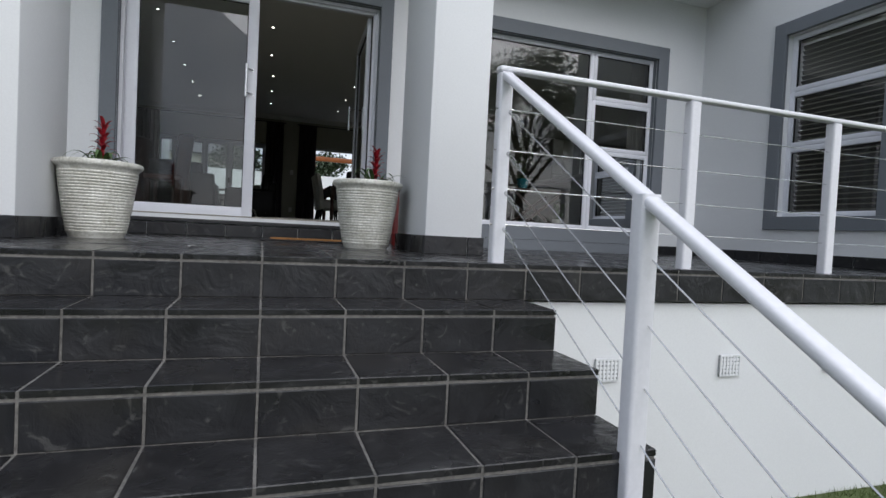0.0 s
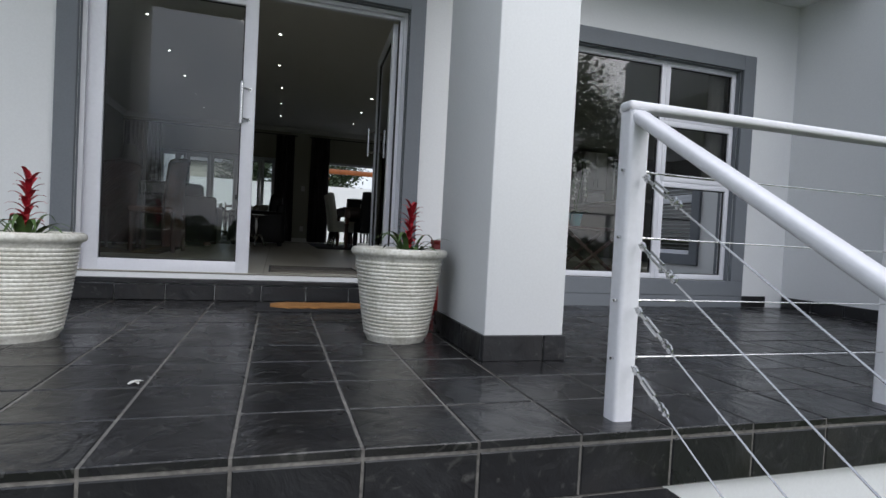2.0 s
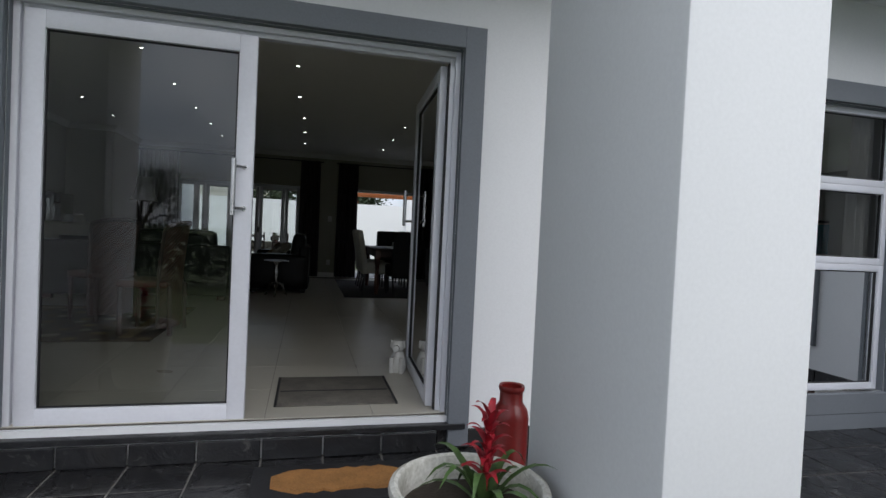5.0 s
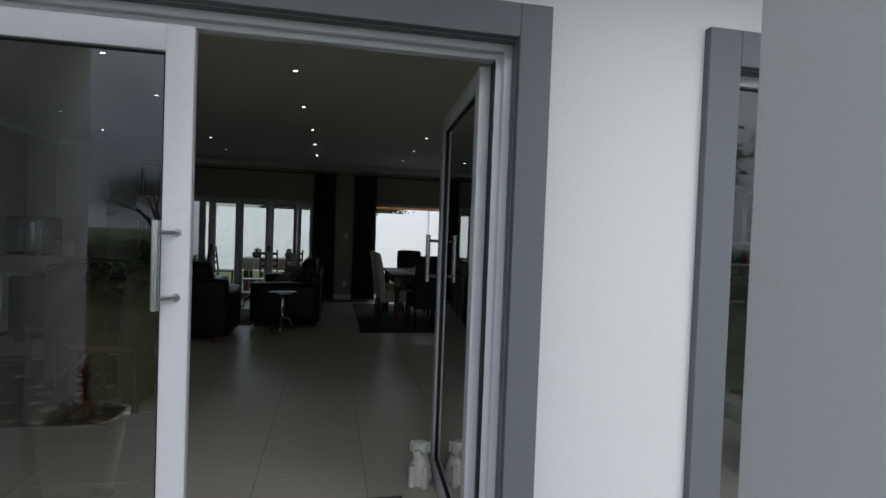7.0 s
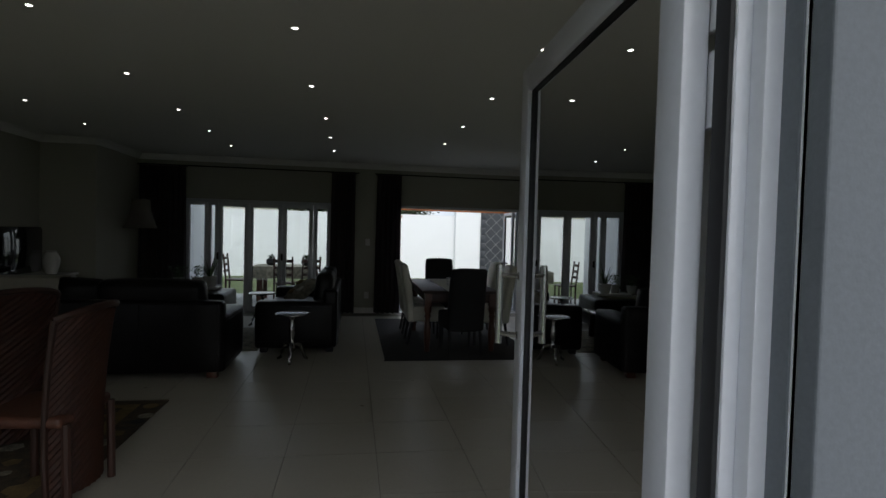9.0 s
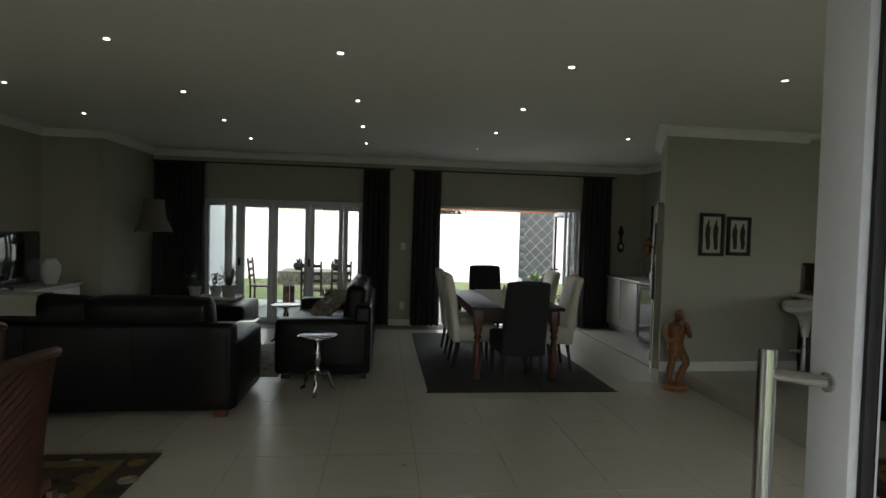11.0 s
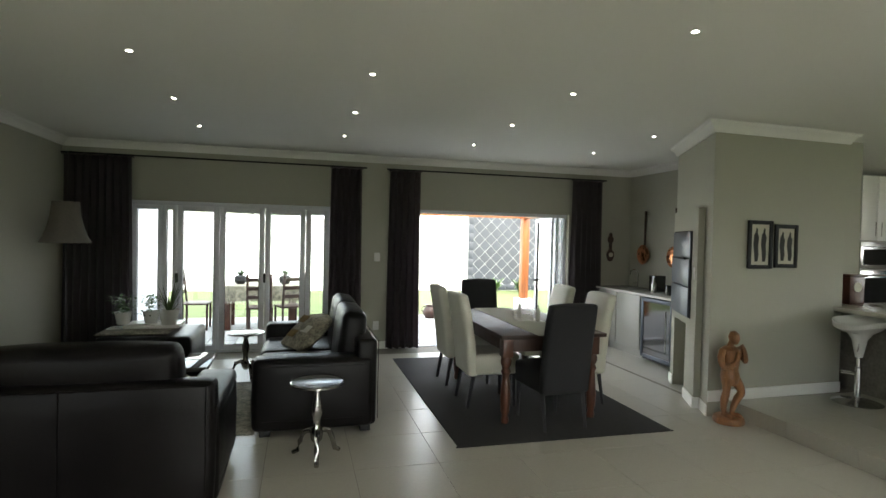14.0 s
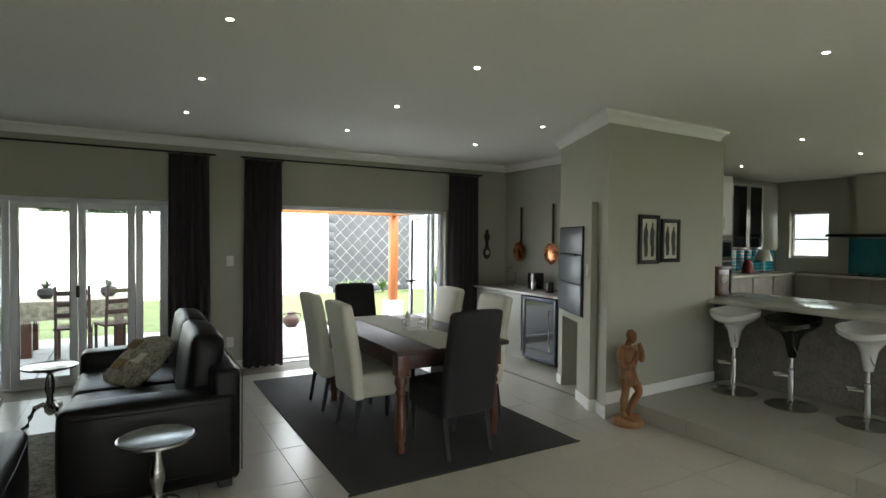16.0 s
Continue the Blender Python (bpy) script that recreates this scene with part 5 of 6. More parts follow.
def bar_stool(label, material, m):
    s = thing("bar_stool", label, "bar stool", "stools at the breakfast bar", m=m)
    part("base", lathe([(0, 0), (0.19, 0), (0.2, 0.008), (0.17, 0.02), (0.05, 0.032), (0.03, 0.05), (0, 0.05)], 32), M_CHROME, s, "round chrome base")
    part("gas_stem", lathe([(0.026, 0.04), (0.026, 0.32), (0.018, 0.33), (0.018, 0.5)], 18), M_CHROME, s)
    bm = bmesh.new()
    tube([(0.0, -0.02, 0.26), (-0.05, -0.1, 0.26), (0.0, -0.16, 0.26), (0.07, -0.1, 0.26), (0.02, -0.02, 0.26)], 0.009, 8, bm)
    part("footrest", bm, M_CHROME, s, "chrome footrest loop")
    bm = lathe([(0.03, 0.42), (0.045, 0.5), (0.06, 0.58), (0.1, 0.64), (0.16, 0.68), (0.2, 0.72), (0.205, 0.76), (0.195, 0.765), (0.17, 0.72), (0.1, 0.69), (0.0, 0.68)], 32)
    for v in bm.verts:
        if v.co.z > 0.64:
            v.co.z += 0.05 * max(0, -v.co.x / 0.2) ** 2 - 0.045 * max(0, v.co.x / 0.2) ** 2
            v.co.y *= 1.06
    part("seat", bm, material, s)
    part("lever", tube([(0.03, 0.02, 0.55), (0.15, 0.1, 0.5)], 0.006, 6), M_CHROME, s)
    return s


bar_stool("glossy white moulded bar stool with chrome base", M_WHITE, pose(4.62, 10.66, K, 0, 0, 180))
bar_stool("glossy black moulded bar stool with chrome base", M_BLACKGLOSS, pose(4.62, 10.15, K, 0, 0, 185))
bar_stool("glossy white moulded bar stool with chrome base", M_WHITE, pose(4.64, 9.6, K, 0, 0, 178))
ck = thing("mantel_clock", "brown wooden mantel clock on the bar end", "clock", m=pose(5.19, 11.2, K + 0.83))
part("case", B(-0.1, 0.1, -0.06, 0.06, 0, 0.3, 0.012), M_RWOOD, ck)
part("cap", B(-0.12, 0.12, -0.075, 0.075, 0.28, 0.31, 0.008), M_RWOOD, ck)
part("dial", C(0, 0, 0, 0.008, 0.05, seg=24), M_PAPER, ck, "pale clock dial").matrix_basis = pose(0.0, -0.06, 0.18, 90)
bx = thing("papers", "loose white papers and a box on the bar top", "papers")
part("sheet", B(5.2, 5.45, 8.95, 9.3, K + 0.832, K + 0.842), M_WHITE, bx)
part("box", B(5.2, 5.36, 8.8, 8.93, K + 0.832, K + 0.9, 0.004), M_WHITE, bx)

tower = thing("oven_tower", "tall pale cabinet with built-in steel ovens", "cabinet")
part("body", B(7.2, 7.83, 12.72, 13.39, K, 4.15), M_CABINET, tower)
part("upper_door", B(7.22, 7.51, 12.7, 12.72, 3.24, 4.14, 0.003), M_WHITE, tower)
part("upper_door", B(7.52, 7.81, 12.7, 12.72, 3.24, 4.14, 0.003), M_WHITE, tower)
for z0, z1, nm in ((2.84, 3.22, "microwave"), (2.3, 2.82, "oven")):
    part(nm, B(7.22, 7.81, 12.69, 12.72, z0, z1, 0.004), M_STEEL, tower, "steel built-in oven")
    part("oven_glass", B(7.27, 7.76, 12.683, 12.69, z0 + 0.06, z1 - 0.1), M_DARKGLASS, tower, "dark oven glass")
    part("handle", tube([(7.28, 12.66, z1 - 0.06), (7.75, 12.66, z1 - 0.06)], 0.009, 8), M_STEEL, tower, "steel bar handle")
part("lower_door", B(7.22, 7.81, 12.7, 12.72, K + 0.1, 2.28, 0.003), M_CABINET, tower)
for x in (7.46, 7.57):
    part("handle", tube([(x, 12.68, 3.3), (x, 12.68, 3.5)], 0.007, 6), M_STEEL, tower, "steel bar handle")
wcab = thing("wall_cabinet", "wall cabinets with grey frames and dark glass doors", "cabinet")
part("body", B(7.84, 9.52, 12.96, 13.39, 2.99, 4.08), M_GREYCAB, wcab)
for x0, x1, g in ((8.16, 8.62, 1), (8.63, 9.05, 1), (9.06, 9.5, 0)):
    if g:
        framed_pane(wcab, x0, x1, 2.99, 4.08, 12.94, 0.045, 0.03, "y", M_STEEL, False, "door_frame")
        part("glass_door", B(x0 + 0.045, x1 - 0.045, 12.93, 12.94, 3.04, 4.03), M_DARKGLASS, wcab, "dark glass door")
    else:
        part("door", B(x0, x1, 12.935, 12.955, 2.99, 4.08, 0.003), M_CABINET, wcab)
    part("handle", tube([(x1 - 0.05, 12.9, 3.05), (x1 - 0.05, 12.9, 3.3)], 0.008, 6), M_STEEL, wcab, "steel bar handle")
kb = thing("kitchen_cabinet", "grey laminate kitchen base cabinets along the wall", "cabinet")
part("body", B(7.84, 10.28, 12.74, 13.39, K + 0.1, K + 0.83), M_GREYCAB, kb)
for k in range(3):
    part("door", B(7.86 + 0.58 * k, 8.42 + 0.58 * k, 12.72, 12.74, K + 0.12, K + 0.82, 0.003), M_GREYCAB, kb)
kb2 = thing("kitchen_cabinet", "pale laminate kitchen base cabinets below the hob", "cabinet")
part("body", B(9.68, 10.28, 8.0, 12.73, K + 0.1, K + 0.83), M_CABINET, kb2)
for k in range(6):
    part("drawer", B(9.66, 9.68, 8.6 + 0.6 * k, 9.18 + 0.6 * k, K + 0.12, K + 0.82, 0.003), M_CABINET, kb2)
kt = thing("kitchen_worktop", "pale stone kitchen worktop in an angle", "worktop")
part("slab", B(7.84, 10.28, 12.68, 13.39, K + 0.83, K + 0.87, 0.004), M_QUARTZ, kt)
part("slab", B(9.62, 10.28, 8.0, 12.68, K + 0.83, K + 0.87, 0.004), M_QUARTZ, kt)
spl = thing("splashback", "teal glass strip tile splashback on the kitchen wall", "splashback")
for k in range(10):
    for j in range(6):
        part("tile", B(7.86 + 0.24 * k, 8.09 + 0.24 * k, 13.385, 13.397, 2.61 + 0.062 * j, 2.668 + 0.062 * j, 0.002), M_TEAL, spl)
spl2 = thing("splashback", "teal glass splashback behind the hob", "splashback")
part("panel", B(10.285, 10.297, 10.9, 12.18, 2.61, 3.2), M_TEAL, spl2)
hood = thing("extractor_hood", "flat dark extractor hood with a taupe chimney", "extractor hood")
part("canopy", B(9.75, 10.295, 10.9, 12.3, 3.22, 3.27, 0.006), M_BLACKGLOSS, hood)
part("chimney", B(9.95, 10.295, 11.2, 11.95, 3.27, CEIL - 0.002), M_TAUPE, hood, "taupe plaster chimney")
hob = thing("hob", "black gas hob on the worktop", "hob")
part("glass", B(9.7, 10.15, 11.2, 11.95, K + 0.87, K + 0.88, 0.003), M_BLACKGLOSS, hob)
for x in (9.82, 10.03):
    for y in (11.35, 11.58, 11.8):
        part("pan_support", tube([(x - 0.07, y, K + 0.905), (x + 0.07, y, K + 0.905)], 0.008, 6), M_BLACK, hob)
kw = thing("window_3", "small white kitchen window with a blind", "window", kind="structure")
framed_pane(kw, 12.5, 13.15, 2.84, 3.68, 10.4, 0.04, 0.04, "x", name="window_frame")
part("mid_bar", B(10.39, 10.41, 12.52, 13.13, 3.16, 3.2), M_FRAME, kw)
kbl = thing("kitchen_blind", "white venetian blind half lowered in the window", "blind")
for k in range(16):
    part("slat", B(10.335, 10.36, 12.53, 13.12, 3.24 + 0.027 * k, 3.243 + 0.027 * k), M_WHITE, kbl, smooth=False)
kl = thing("table_lamp", "small pale table lamp on the kitchen worktop", "table lamp", m=pose(9.3, 13.05, K + 0.87))
part("stem", lathe([(0, 0), (0.07, 0), (0.07, 0.015), (0.015, 0.03), (0.015, 0.25), (0, 0.25)], 18), M_SILVER, kl)
part("shade", lathe([(0.14, 0.2), (0.075, 0.42), (0.07, 0.42), (0.13, 0.2)], 24), M_CERAMIC, kl, "pale cone shade")
for x, lab in ((8.75, "red enamel kettle on the kitchen worktop"), (7.98, "red enamel mixer on the kitchen worktop")):
    kt2 = thing("kettle", lab, "kettle", m=pose(x, 13.0, K + 0.87))
    part("body", lathe([(0, 0), (0.09, 0), (0.095, 0.05), (0.075, 0.16), (0.045, 0.21), (0.02, 0.23), (0, 0.23)], 22), M_REDGLOSS, kt2)
    part("handle", tube([(0.08, 0, 0.06), (0.13, 0, 0.12), (0.1, 0, 0.22), (0.03, 0, 0.23)], 0.01, 8), M_BLACK, kt2)

# ---------- entrance hall details ----------
dog = bmesh.new()
for prof, m in (([(0, 0), (0.07, 0), (0.085, 0.05), (0.07, 0.12), (0.045, 0.19), (0, 0.2)], pose(0, 0.02, 0)), ([(0, 0), (0.05, 0.015), (0.062, 0.055), (0.045, 0.1), (0, 0.11)], pose(0, -0.01, 0.19)), ([(0, 0), (0.03, 0.01), (0.028, 0.05), (0, 0.06)], pose(0, -0.05, 0.23, 90))):
    lathe(prof, 16, dog, m)
for x in (-0.045, 0.045):
    tube([(x, -0.05, 0.0), (x, -0.05, 0.14)], 0.022, 8, dog)
    tube([(x * 1.1, 0.0, 0.29), (x * 1.4, 0.0, 0.22)], 0.02, 8, dog, 0.01)
tagged(link("dog_figurine", dog, M_CERAMIC, True), "white ceramic sitting dog figurine by the open door", "figurine").matrix_basis = pose(0.93, 6.2, F, 0, 0, -20) @ Matrix.Scale(0.8, 4)
im = thing("inner_doormat", "thin dark doormat inside the threshold", "doormat")
part("pad", B(0.12, 0.8, 5.45, 6.06, F, F + 0.01, 0.004), M_MATGREY, im)
part("ridge", B(0.13, 0.79, 5.72, 5.735, F + 0.01, F + 0.013, 0.001), M_BLACK, im)
for x in (0.105, 0.8):
    part("edge", B(x, x + 0.015, 5.45, 6.06, F, F + 0.012, 0.003), M_BLACK, im)
wp = thing("window_plant", "small white-flowered plant in a pot behind the window", "pot plant", m=pose(3.2, 5.41, WZ0 + 0.001))
part("stand", B(-0.5, 0.6, -0.06, 0.06, 0.0, 0.04, 0.004), M_DWOOD, wp)
part("pot", lathe([(0, 0.04), (0.05, 0.04), (0.06, 0.14), (0.055, 0.14), (0, 0.13)], 18), M_CERAMIC, wp)
bm = bmesh.new()
rr = random.Random(31)
for k in range(90):
    a, q, z = rr.uniform(0, 6.28), rr.uniform(0, 0.1), rr.uniform(0.14, 0.3)
    blade(bm, (q * 0.6 * math.cos(a), q * 0.6 * math.sin(a), z), (q * math.cos(a) + rr.uniform(-.03, .03), q * math.sin(a) + rr.uniform(-.03, .03), z + 0.03), 0.014, 0.008, 3)
part("leaves", bm, M_LEAF, wp, "green leaves")

hall = thing("folding_table", "dark folding table with crossed legs inside the window", "table", m=pose(3.12, 5.9, F))
part("top", B(-0.38, 0.38, -0.2, 0.2, 0.48, 0.505, 0.006), M_DWOOD, hall)
for y in (-0.17, 0.17):
    part("leg", B(-0.36, 0.36, y - 0.012, y + 0.012, -0.017, 0.017, 0.003, m=pose(0, 0, 0.24, 0, -37)), M_DWOOD, hall)
    part("leg", B(-0.36, 0.36, y + 0.013, y + 0.036, -0.017, 0.017, 0.003, m=pose(0, 0, 0.24, 0, 37)), M_DWOOD, hall)
orchid = thing("orchid", "white orchid in a teal pot on the folding table", "orchid", m=pose(2.99, 5.9, F + 0.505))
part("pot", lathe([(0, 0), (0.05, 0), (0.072, 0.11), (0.076, 0.115), (0.076, 0.125), (0.066, 0.125), (0.06, 0.1), (0, 0.1)], 24), M_TEAL, orchid, "teal glazed pot")
for side_x in (-1, 1):
    part("stem", tube([(0, 0, 0.1), (0.03 * side_x, 0, 0.35), (0.05 * side_x, -0.01, 0.55), (0.02 * side_x, -0.03, 0.66), (-0.05 * side_x, -0.05, 0.62), (-0.075 * side_x, -0.06, 0.45), (-0.08 * side_x, -0.06, 0.3)], 0.0045, 6), M_LEAF, orchid)
bm = bmesh.new()
for k in range(5):
    a = k * 1.3
    blade(bm, (0, 0, 0.1), (0.16 * math.cos(a), 0.16 * math.sin(a), 0.13), 0.028, 0.05, 5)
part("leaves", bm, M_LEAF, orchid, "broad green leaves")
rr = random.Random(12)
for k in range(12):
    side_x, q = (-1 if k % 2 else 1), k // 2
    c = Vector((0.065 * side_x + rr.uniform(-0.02, 0.02), -0.07, 0.62 - 0.065 * q + rr.uniform(-0.012, 0.012)))
    tilt = pose(c.x, c.y, c.z, rr.uniform(-25, 10), 0, rr.uniform(-35, 35))
    bm = bmesh.new()
    for j in range(5):
        a = j * 1.2566 + 0.3
        wide = 0.026 if j in (0, 2) else 0.017
        blade(bm, (0, 0, 0), (0.042 * math.cos(a), -0.008, 0.042 * math.sin(a)), wide, 0.0, 4)
    bm.transform(tilt)
    part("flower", bm, M_CERAMIC, orchid, "white orchid flower")

# ---------- back garden ----------
gw = bmesh.new()
B(-14, 4.1, 24.0, 24.22, 1.3, 3.7, bm=gw)
B(4.1, 16, 23.9, 24.22, 1.3, 4.35, bm=gw)
B(-14.2, -14.0, 14, 24.22, 1.3, 3.7, bm=gw)
B(16.0, 16.2, 14, 24.22, 1.3, 4.35, bm=gw)
structure("wall_garden_boundary", gw, M_WHITE_WALL, "high white garden boundary wall", "wall")
structure("wall_patio_side", B(-2.75, -2.5, YB + 0.25, 17.2, 1.3, 4.3), M_WHITE_WALL, "white patio side wall", "wall")
cladding = thing("slate_cladding", "diagonal dark slate tile panel on the garden wall", "wall cladding", kind="structure")
part("grout_bed", B(5.02, 8.8, 23.87, 23.899, 1.42, 4.3), M_BED, cladding)
dm = bpy.data.meshes.new("tile")
db = B(-0.133, 0.133, -0.012, 0.0, -0.133, 0.133, 0.003)
db.transform(Matrix.Rotation(radians(45), 4, "Y"))
db.to_mesh(dm)
db.free()
dm.materials.append(M_SLATE_WALL)
for r in range(13):
    for k in range(9):
        x = 5.2 + 0.4 * k + (0.2 if r % 2 else 0)
        z = 1.7 + 0.2 * r
        if x < 8.7 and z < 4.05:
            o = new("tile", dm)
            o.parent = cladding
            o.matrix_basis = pose(x, 23.868, z)
for k in range(9):
    part("border_tile", B(5.03, 5.2, 23.852, 23.866, 1.63 + 0.28 * k, 1.9 + 0.28 * k, 0.003), M_SLATE_WALL, cladding)
for k in range(12):
    for z in (1.44, 4.1):
        part("border_tile", B(5.16 + 0.3 * k, 5.45 + 0.3 * k, 23.855, 23.868, z, z + 0.18, 0.003), M_SLATE_WALL, cladding)
per = thing("pergola", "varnished orange pine pergola over the patio", "pergola")
part("post", B(4.2, 4.35, 17.45, 17.6, 1.9, 3.6, 0.008), M_ORANGE, per)
part("post_base", B(4.12, 4.43, 17.37, 17.68, 1.42, 1.9, 0.01), M_WHITE_WALL, per, "white plinth")
part("beam", B(0.8, 4.4, 17.46, 17.58, 3.58, 3.72, 0.006), M_ORANGE, per)
part("beam", B(4.21, 4.34, YB + 0.26, 17.46, 3.58, 3.72, 0.006), M_ORANGE, per)
part("post", B(0.85, 1.0, 17.45, 17.6, 1.42, 3.58, 0.008), M_ORANGE, per)
part("wall_plate", B(0.8, 4.4, YB + 0.26, YB + 0.34, 3.6, 3.72, 0.006), M_ORANGE, per)
part("bracket", B(1.0, 1.6, 17.5, 17.55, 3.4, 3.45, 0.006), M_ORANGE, per)
ot = thing("patio_table", "wooden patio table with a patterned cloth", "table")
part("top", B(-1.58, -0.3, 16.6, 17.4, 2.2, 2.24, 0.006), M_DWOOD, ot)
for x in (-1.48, -0.42):
    for y in (16.7, 17.3):
        part("leg", B(x - 0.06, x + 0.06, y - 0.06, y + 0.06, 1.49, 2.2, 0.006), M_RWOOD, ot)
oc = thing("tablecloth", "grey patterned fringed tablecloth on the patio table", "tablecloth")
bm = B(-1.62, -0.26, 16.56, 17.44, 2.242, 2.25)
B(-1.62, -0.26, 16.55, 16.56, 2.0, 2.25, bm=bm)
B(-1.63, -1.62, 16.55, 17.44, 2.02, 2.25, bm=bm)
part("cloth", bm, M_CUSHION, oc)
bm = bmesh.new()
for k in range(60):
    blade(bm, (-1.62 + 0.023 * k, 16.555, 2.0), (-1.62 + 0.023 * k, 16.55, 1.95), 0.006, 0, 2)
part("fringe", bm, M_CLOTH, oc)
for x, y, a in ((-0.92, 16.25, 0), (-0.45, 16.4, 20), (-2.0, 16.9, -90)):
    ch = thing("patio_chair", "brown wooden slat-back chair by the patio table", "chair", "chairs at the patio table", m=pose(x, y, 1.49, 0, 0, a))
    for sx in (-0.18, 0.18):
        part("back_leg", tube([(sx, -0.18, 0), (sx, -0.18, 0.45), (sx, -0.24, 1.0)], 0.02, 6), M_DWOOD, ch)
        part("front_leg", tube([(sx, 0.2, 0), (sx, 0.2, 0.45)], 0.02, 6), M_DWOOD, ch)
    part("seat", B(-0.21, 0.21, -0.2, 0.22, 0.43, 0.46, 0.008), M_DWOOD, ch)
    for k in range(3):
        part("back_slat", B(-0.18, 0.18, -0.235 + 0.0, -0.215, 0.6 + 0.14 * k, 0.66 + 0.14 * k, 0.004), M_DWOOD, ch)
for x, lab in ((-1.3, "dark round pot on the patio table"), (-0.55, "dark potted succulent on the patio table")):
    pp = thing("table_pot", lab, "pot", m=pose(x, 17.0, 2.25))
    part("bowl", lathe([(0, 0), (0.06, 0), (0.11, 0.06), (0.1, 0.13), (0.06, 0.15), (0, 0.15)], 18), M_BLACK, pp)
    bm = bmesh.new()
    rr = random.Random(int(x * 100))
    for k in range(30):
        a = rr.uniform(0, 6.28)
        q = rr.uniform(0.03, 0.14)
        blade(bm, (0, 0, 0.13), (q * math.cos(a), q * math.sin(a), 0.15 + rr.uniform(0.02, 0.12)), 0.02, 0.02, 3)
    part("leaves", bm, M_FOLIAGE, pp)
urn = thing("garden_urn", "brown clay urn with handles on the patio", "urn", m=pose(2.3, 17.7, 1.49))
part("body", lathe([(0, 0), (0.09, 0), (0.15, 0.08), (0.15, 0.15), (0.1, 0.22), (0.08, 0.24), (0.1, 0.27), (0.07, 0.27), (0, 0.22)], 22), M_DWOOD, urn)
for a in (-1, 1):
    part("handle", tube([(0.1 * a, 0, 0.24), (0.17 * a, 0, 0.23), (0.18 * a, 0, 0.17), (0.15 * a, 0, 0.13)], 0.012, 8), M_DWOOD, urn)
for i, (x, y) in enumerate(((5.4, 23.2), (6.6, 23.3), (7.6, 23.2), (5.9, 23.5), (8.3, 22.8))):
    sh = thing("garden_shrub", "spiky light green shrub below the garden wall", "shrub", "shrubs at the garden wall", m=pose(x, y, 1.42))
    bm = bmesh.new()
    rr = random.Random(60 + i)
    hgt = 1.1 if i == 4 else 0.45
    for k in range(70):
        a = rr.uniform(0, 6.28)
        q = rr.uniform(0.05, 0.4)
        blade(bm, (0, 0, rr.uniform(0, hgt * 0.5)), (q * math.cos(a), q * math.sin(a), rr.uniform(0.3, 1) * hgt), 0.025, 0.05, 4)
    part("leaves", bm, M_LEAF, sh)


def tree(label, m, h, spread, seed, leaves=5000, trunk=0.22):
    """A trunk with forking limbs and a crown of separate leaves in clumps."""
    rr = random.Random(seed)
    t = thing("tree", label, "tree", "garden trees", m=m)
    bm = bmesh.new()
    tube([(0, 0, -0.2), (0.05, 0.03, h * 0.2), (-0.05, 0.08, h * 0.42), (0.1, 0, h * 0.7)], trunk, 10, bm, trunk * 0.35)
    ends = []
    for k in range(9):
        a = k * 2.4
        z0 = h * rr.uniform(0.3, 0.55)
        q = spread * rr.uniform(0.5, 0.95)
        e = Vector((q * math.cos(a), q * math.sin(a), h * rr.uniform(0.55, 0.95)))
        tube([(0, 0, z0), (e.x * 0.45, e.y * 0.45, (z0 + e.z) / 2 + 0.2), e], trunk * 0.4, 7, bm, 0.03)
        ends.append(e)
        ends.append(e * 0.6 + Vector((rr.uniform(-.5, .5), rr.uniform(-.5, .5), h * 0.38)))
    part("trunk", bm, M_BARK, t)
    vs, fs = [], []
    for k in range(leaves):
        c = rr.choice(ends)
        p = c + Vector((rr.gauss(0, 0.32), rr.gauss(0, 0.32), rr.gauss(0, 0.22))) * spread * 0.55
        d = Vector((rr.uniform(-1, 1), rr.uniform(-1, 1), rr.uniform(-0.6, 0.6))).normalized()
        s = d.cross(Vector((rr.uniform(-1, 1), rr.uniform(-1, 1), 1))).normalized()
        ln = rr.uniform(0.1, 0.2)
        i = len(vs)
        vs += [p, p + d * ln * 0.5 + s * ln * 0.3, p + d * ln, p + d * ln * 0.5 - s * ln * 0.3]
        fs.append((i, i + 1, i + 2, i + 3))
    me = bpy.data.meshes.new("crown")
    me.from_pydata(vs, [], fs)
    me.materials.append(M_FOLIAGE)
    o = new("crown", me)
    o.parent = t
    return t


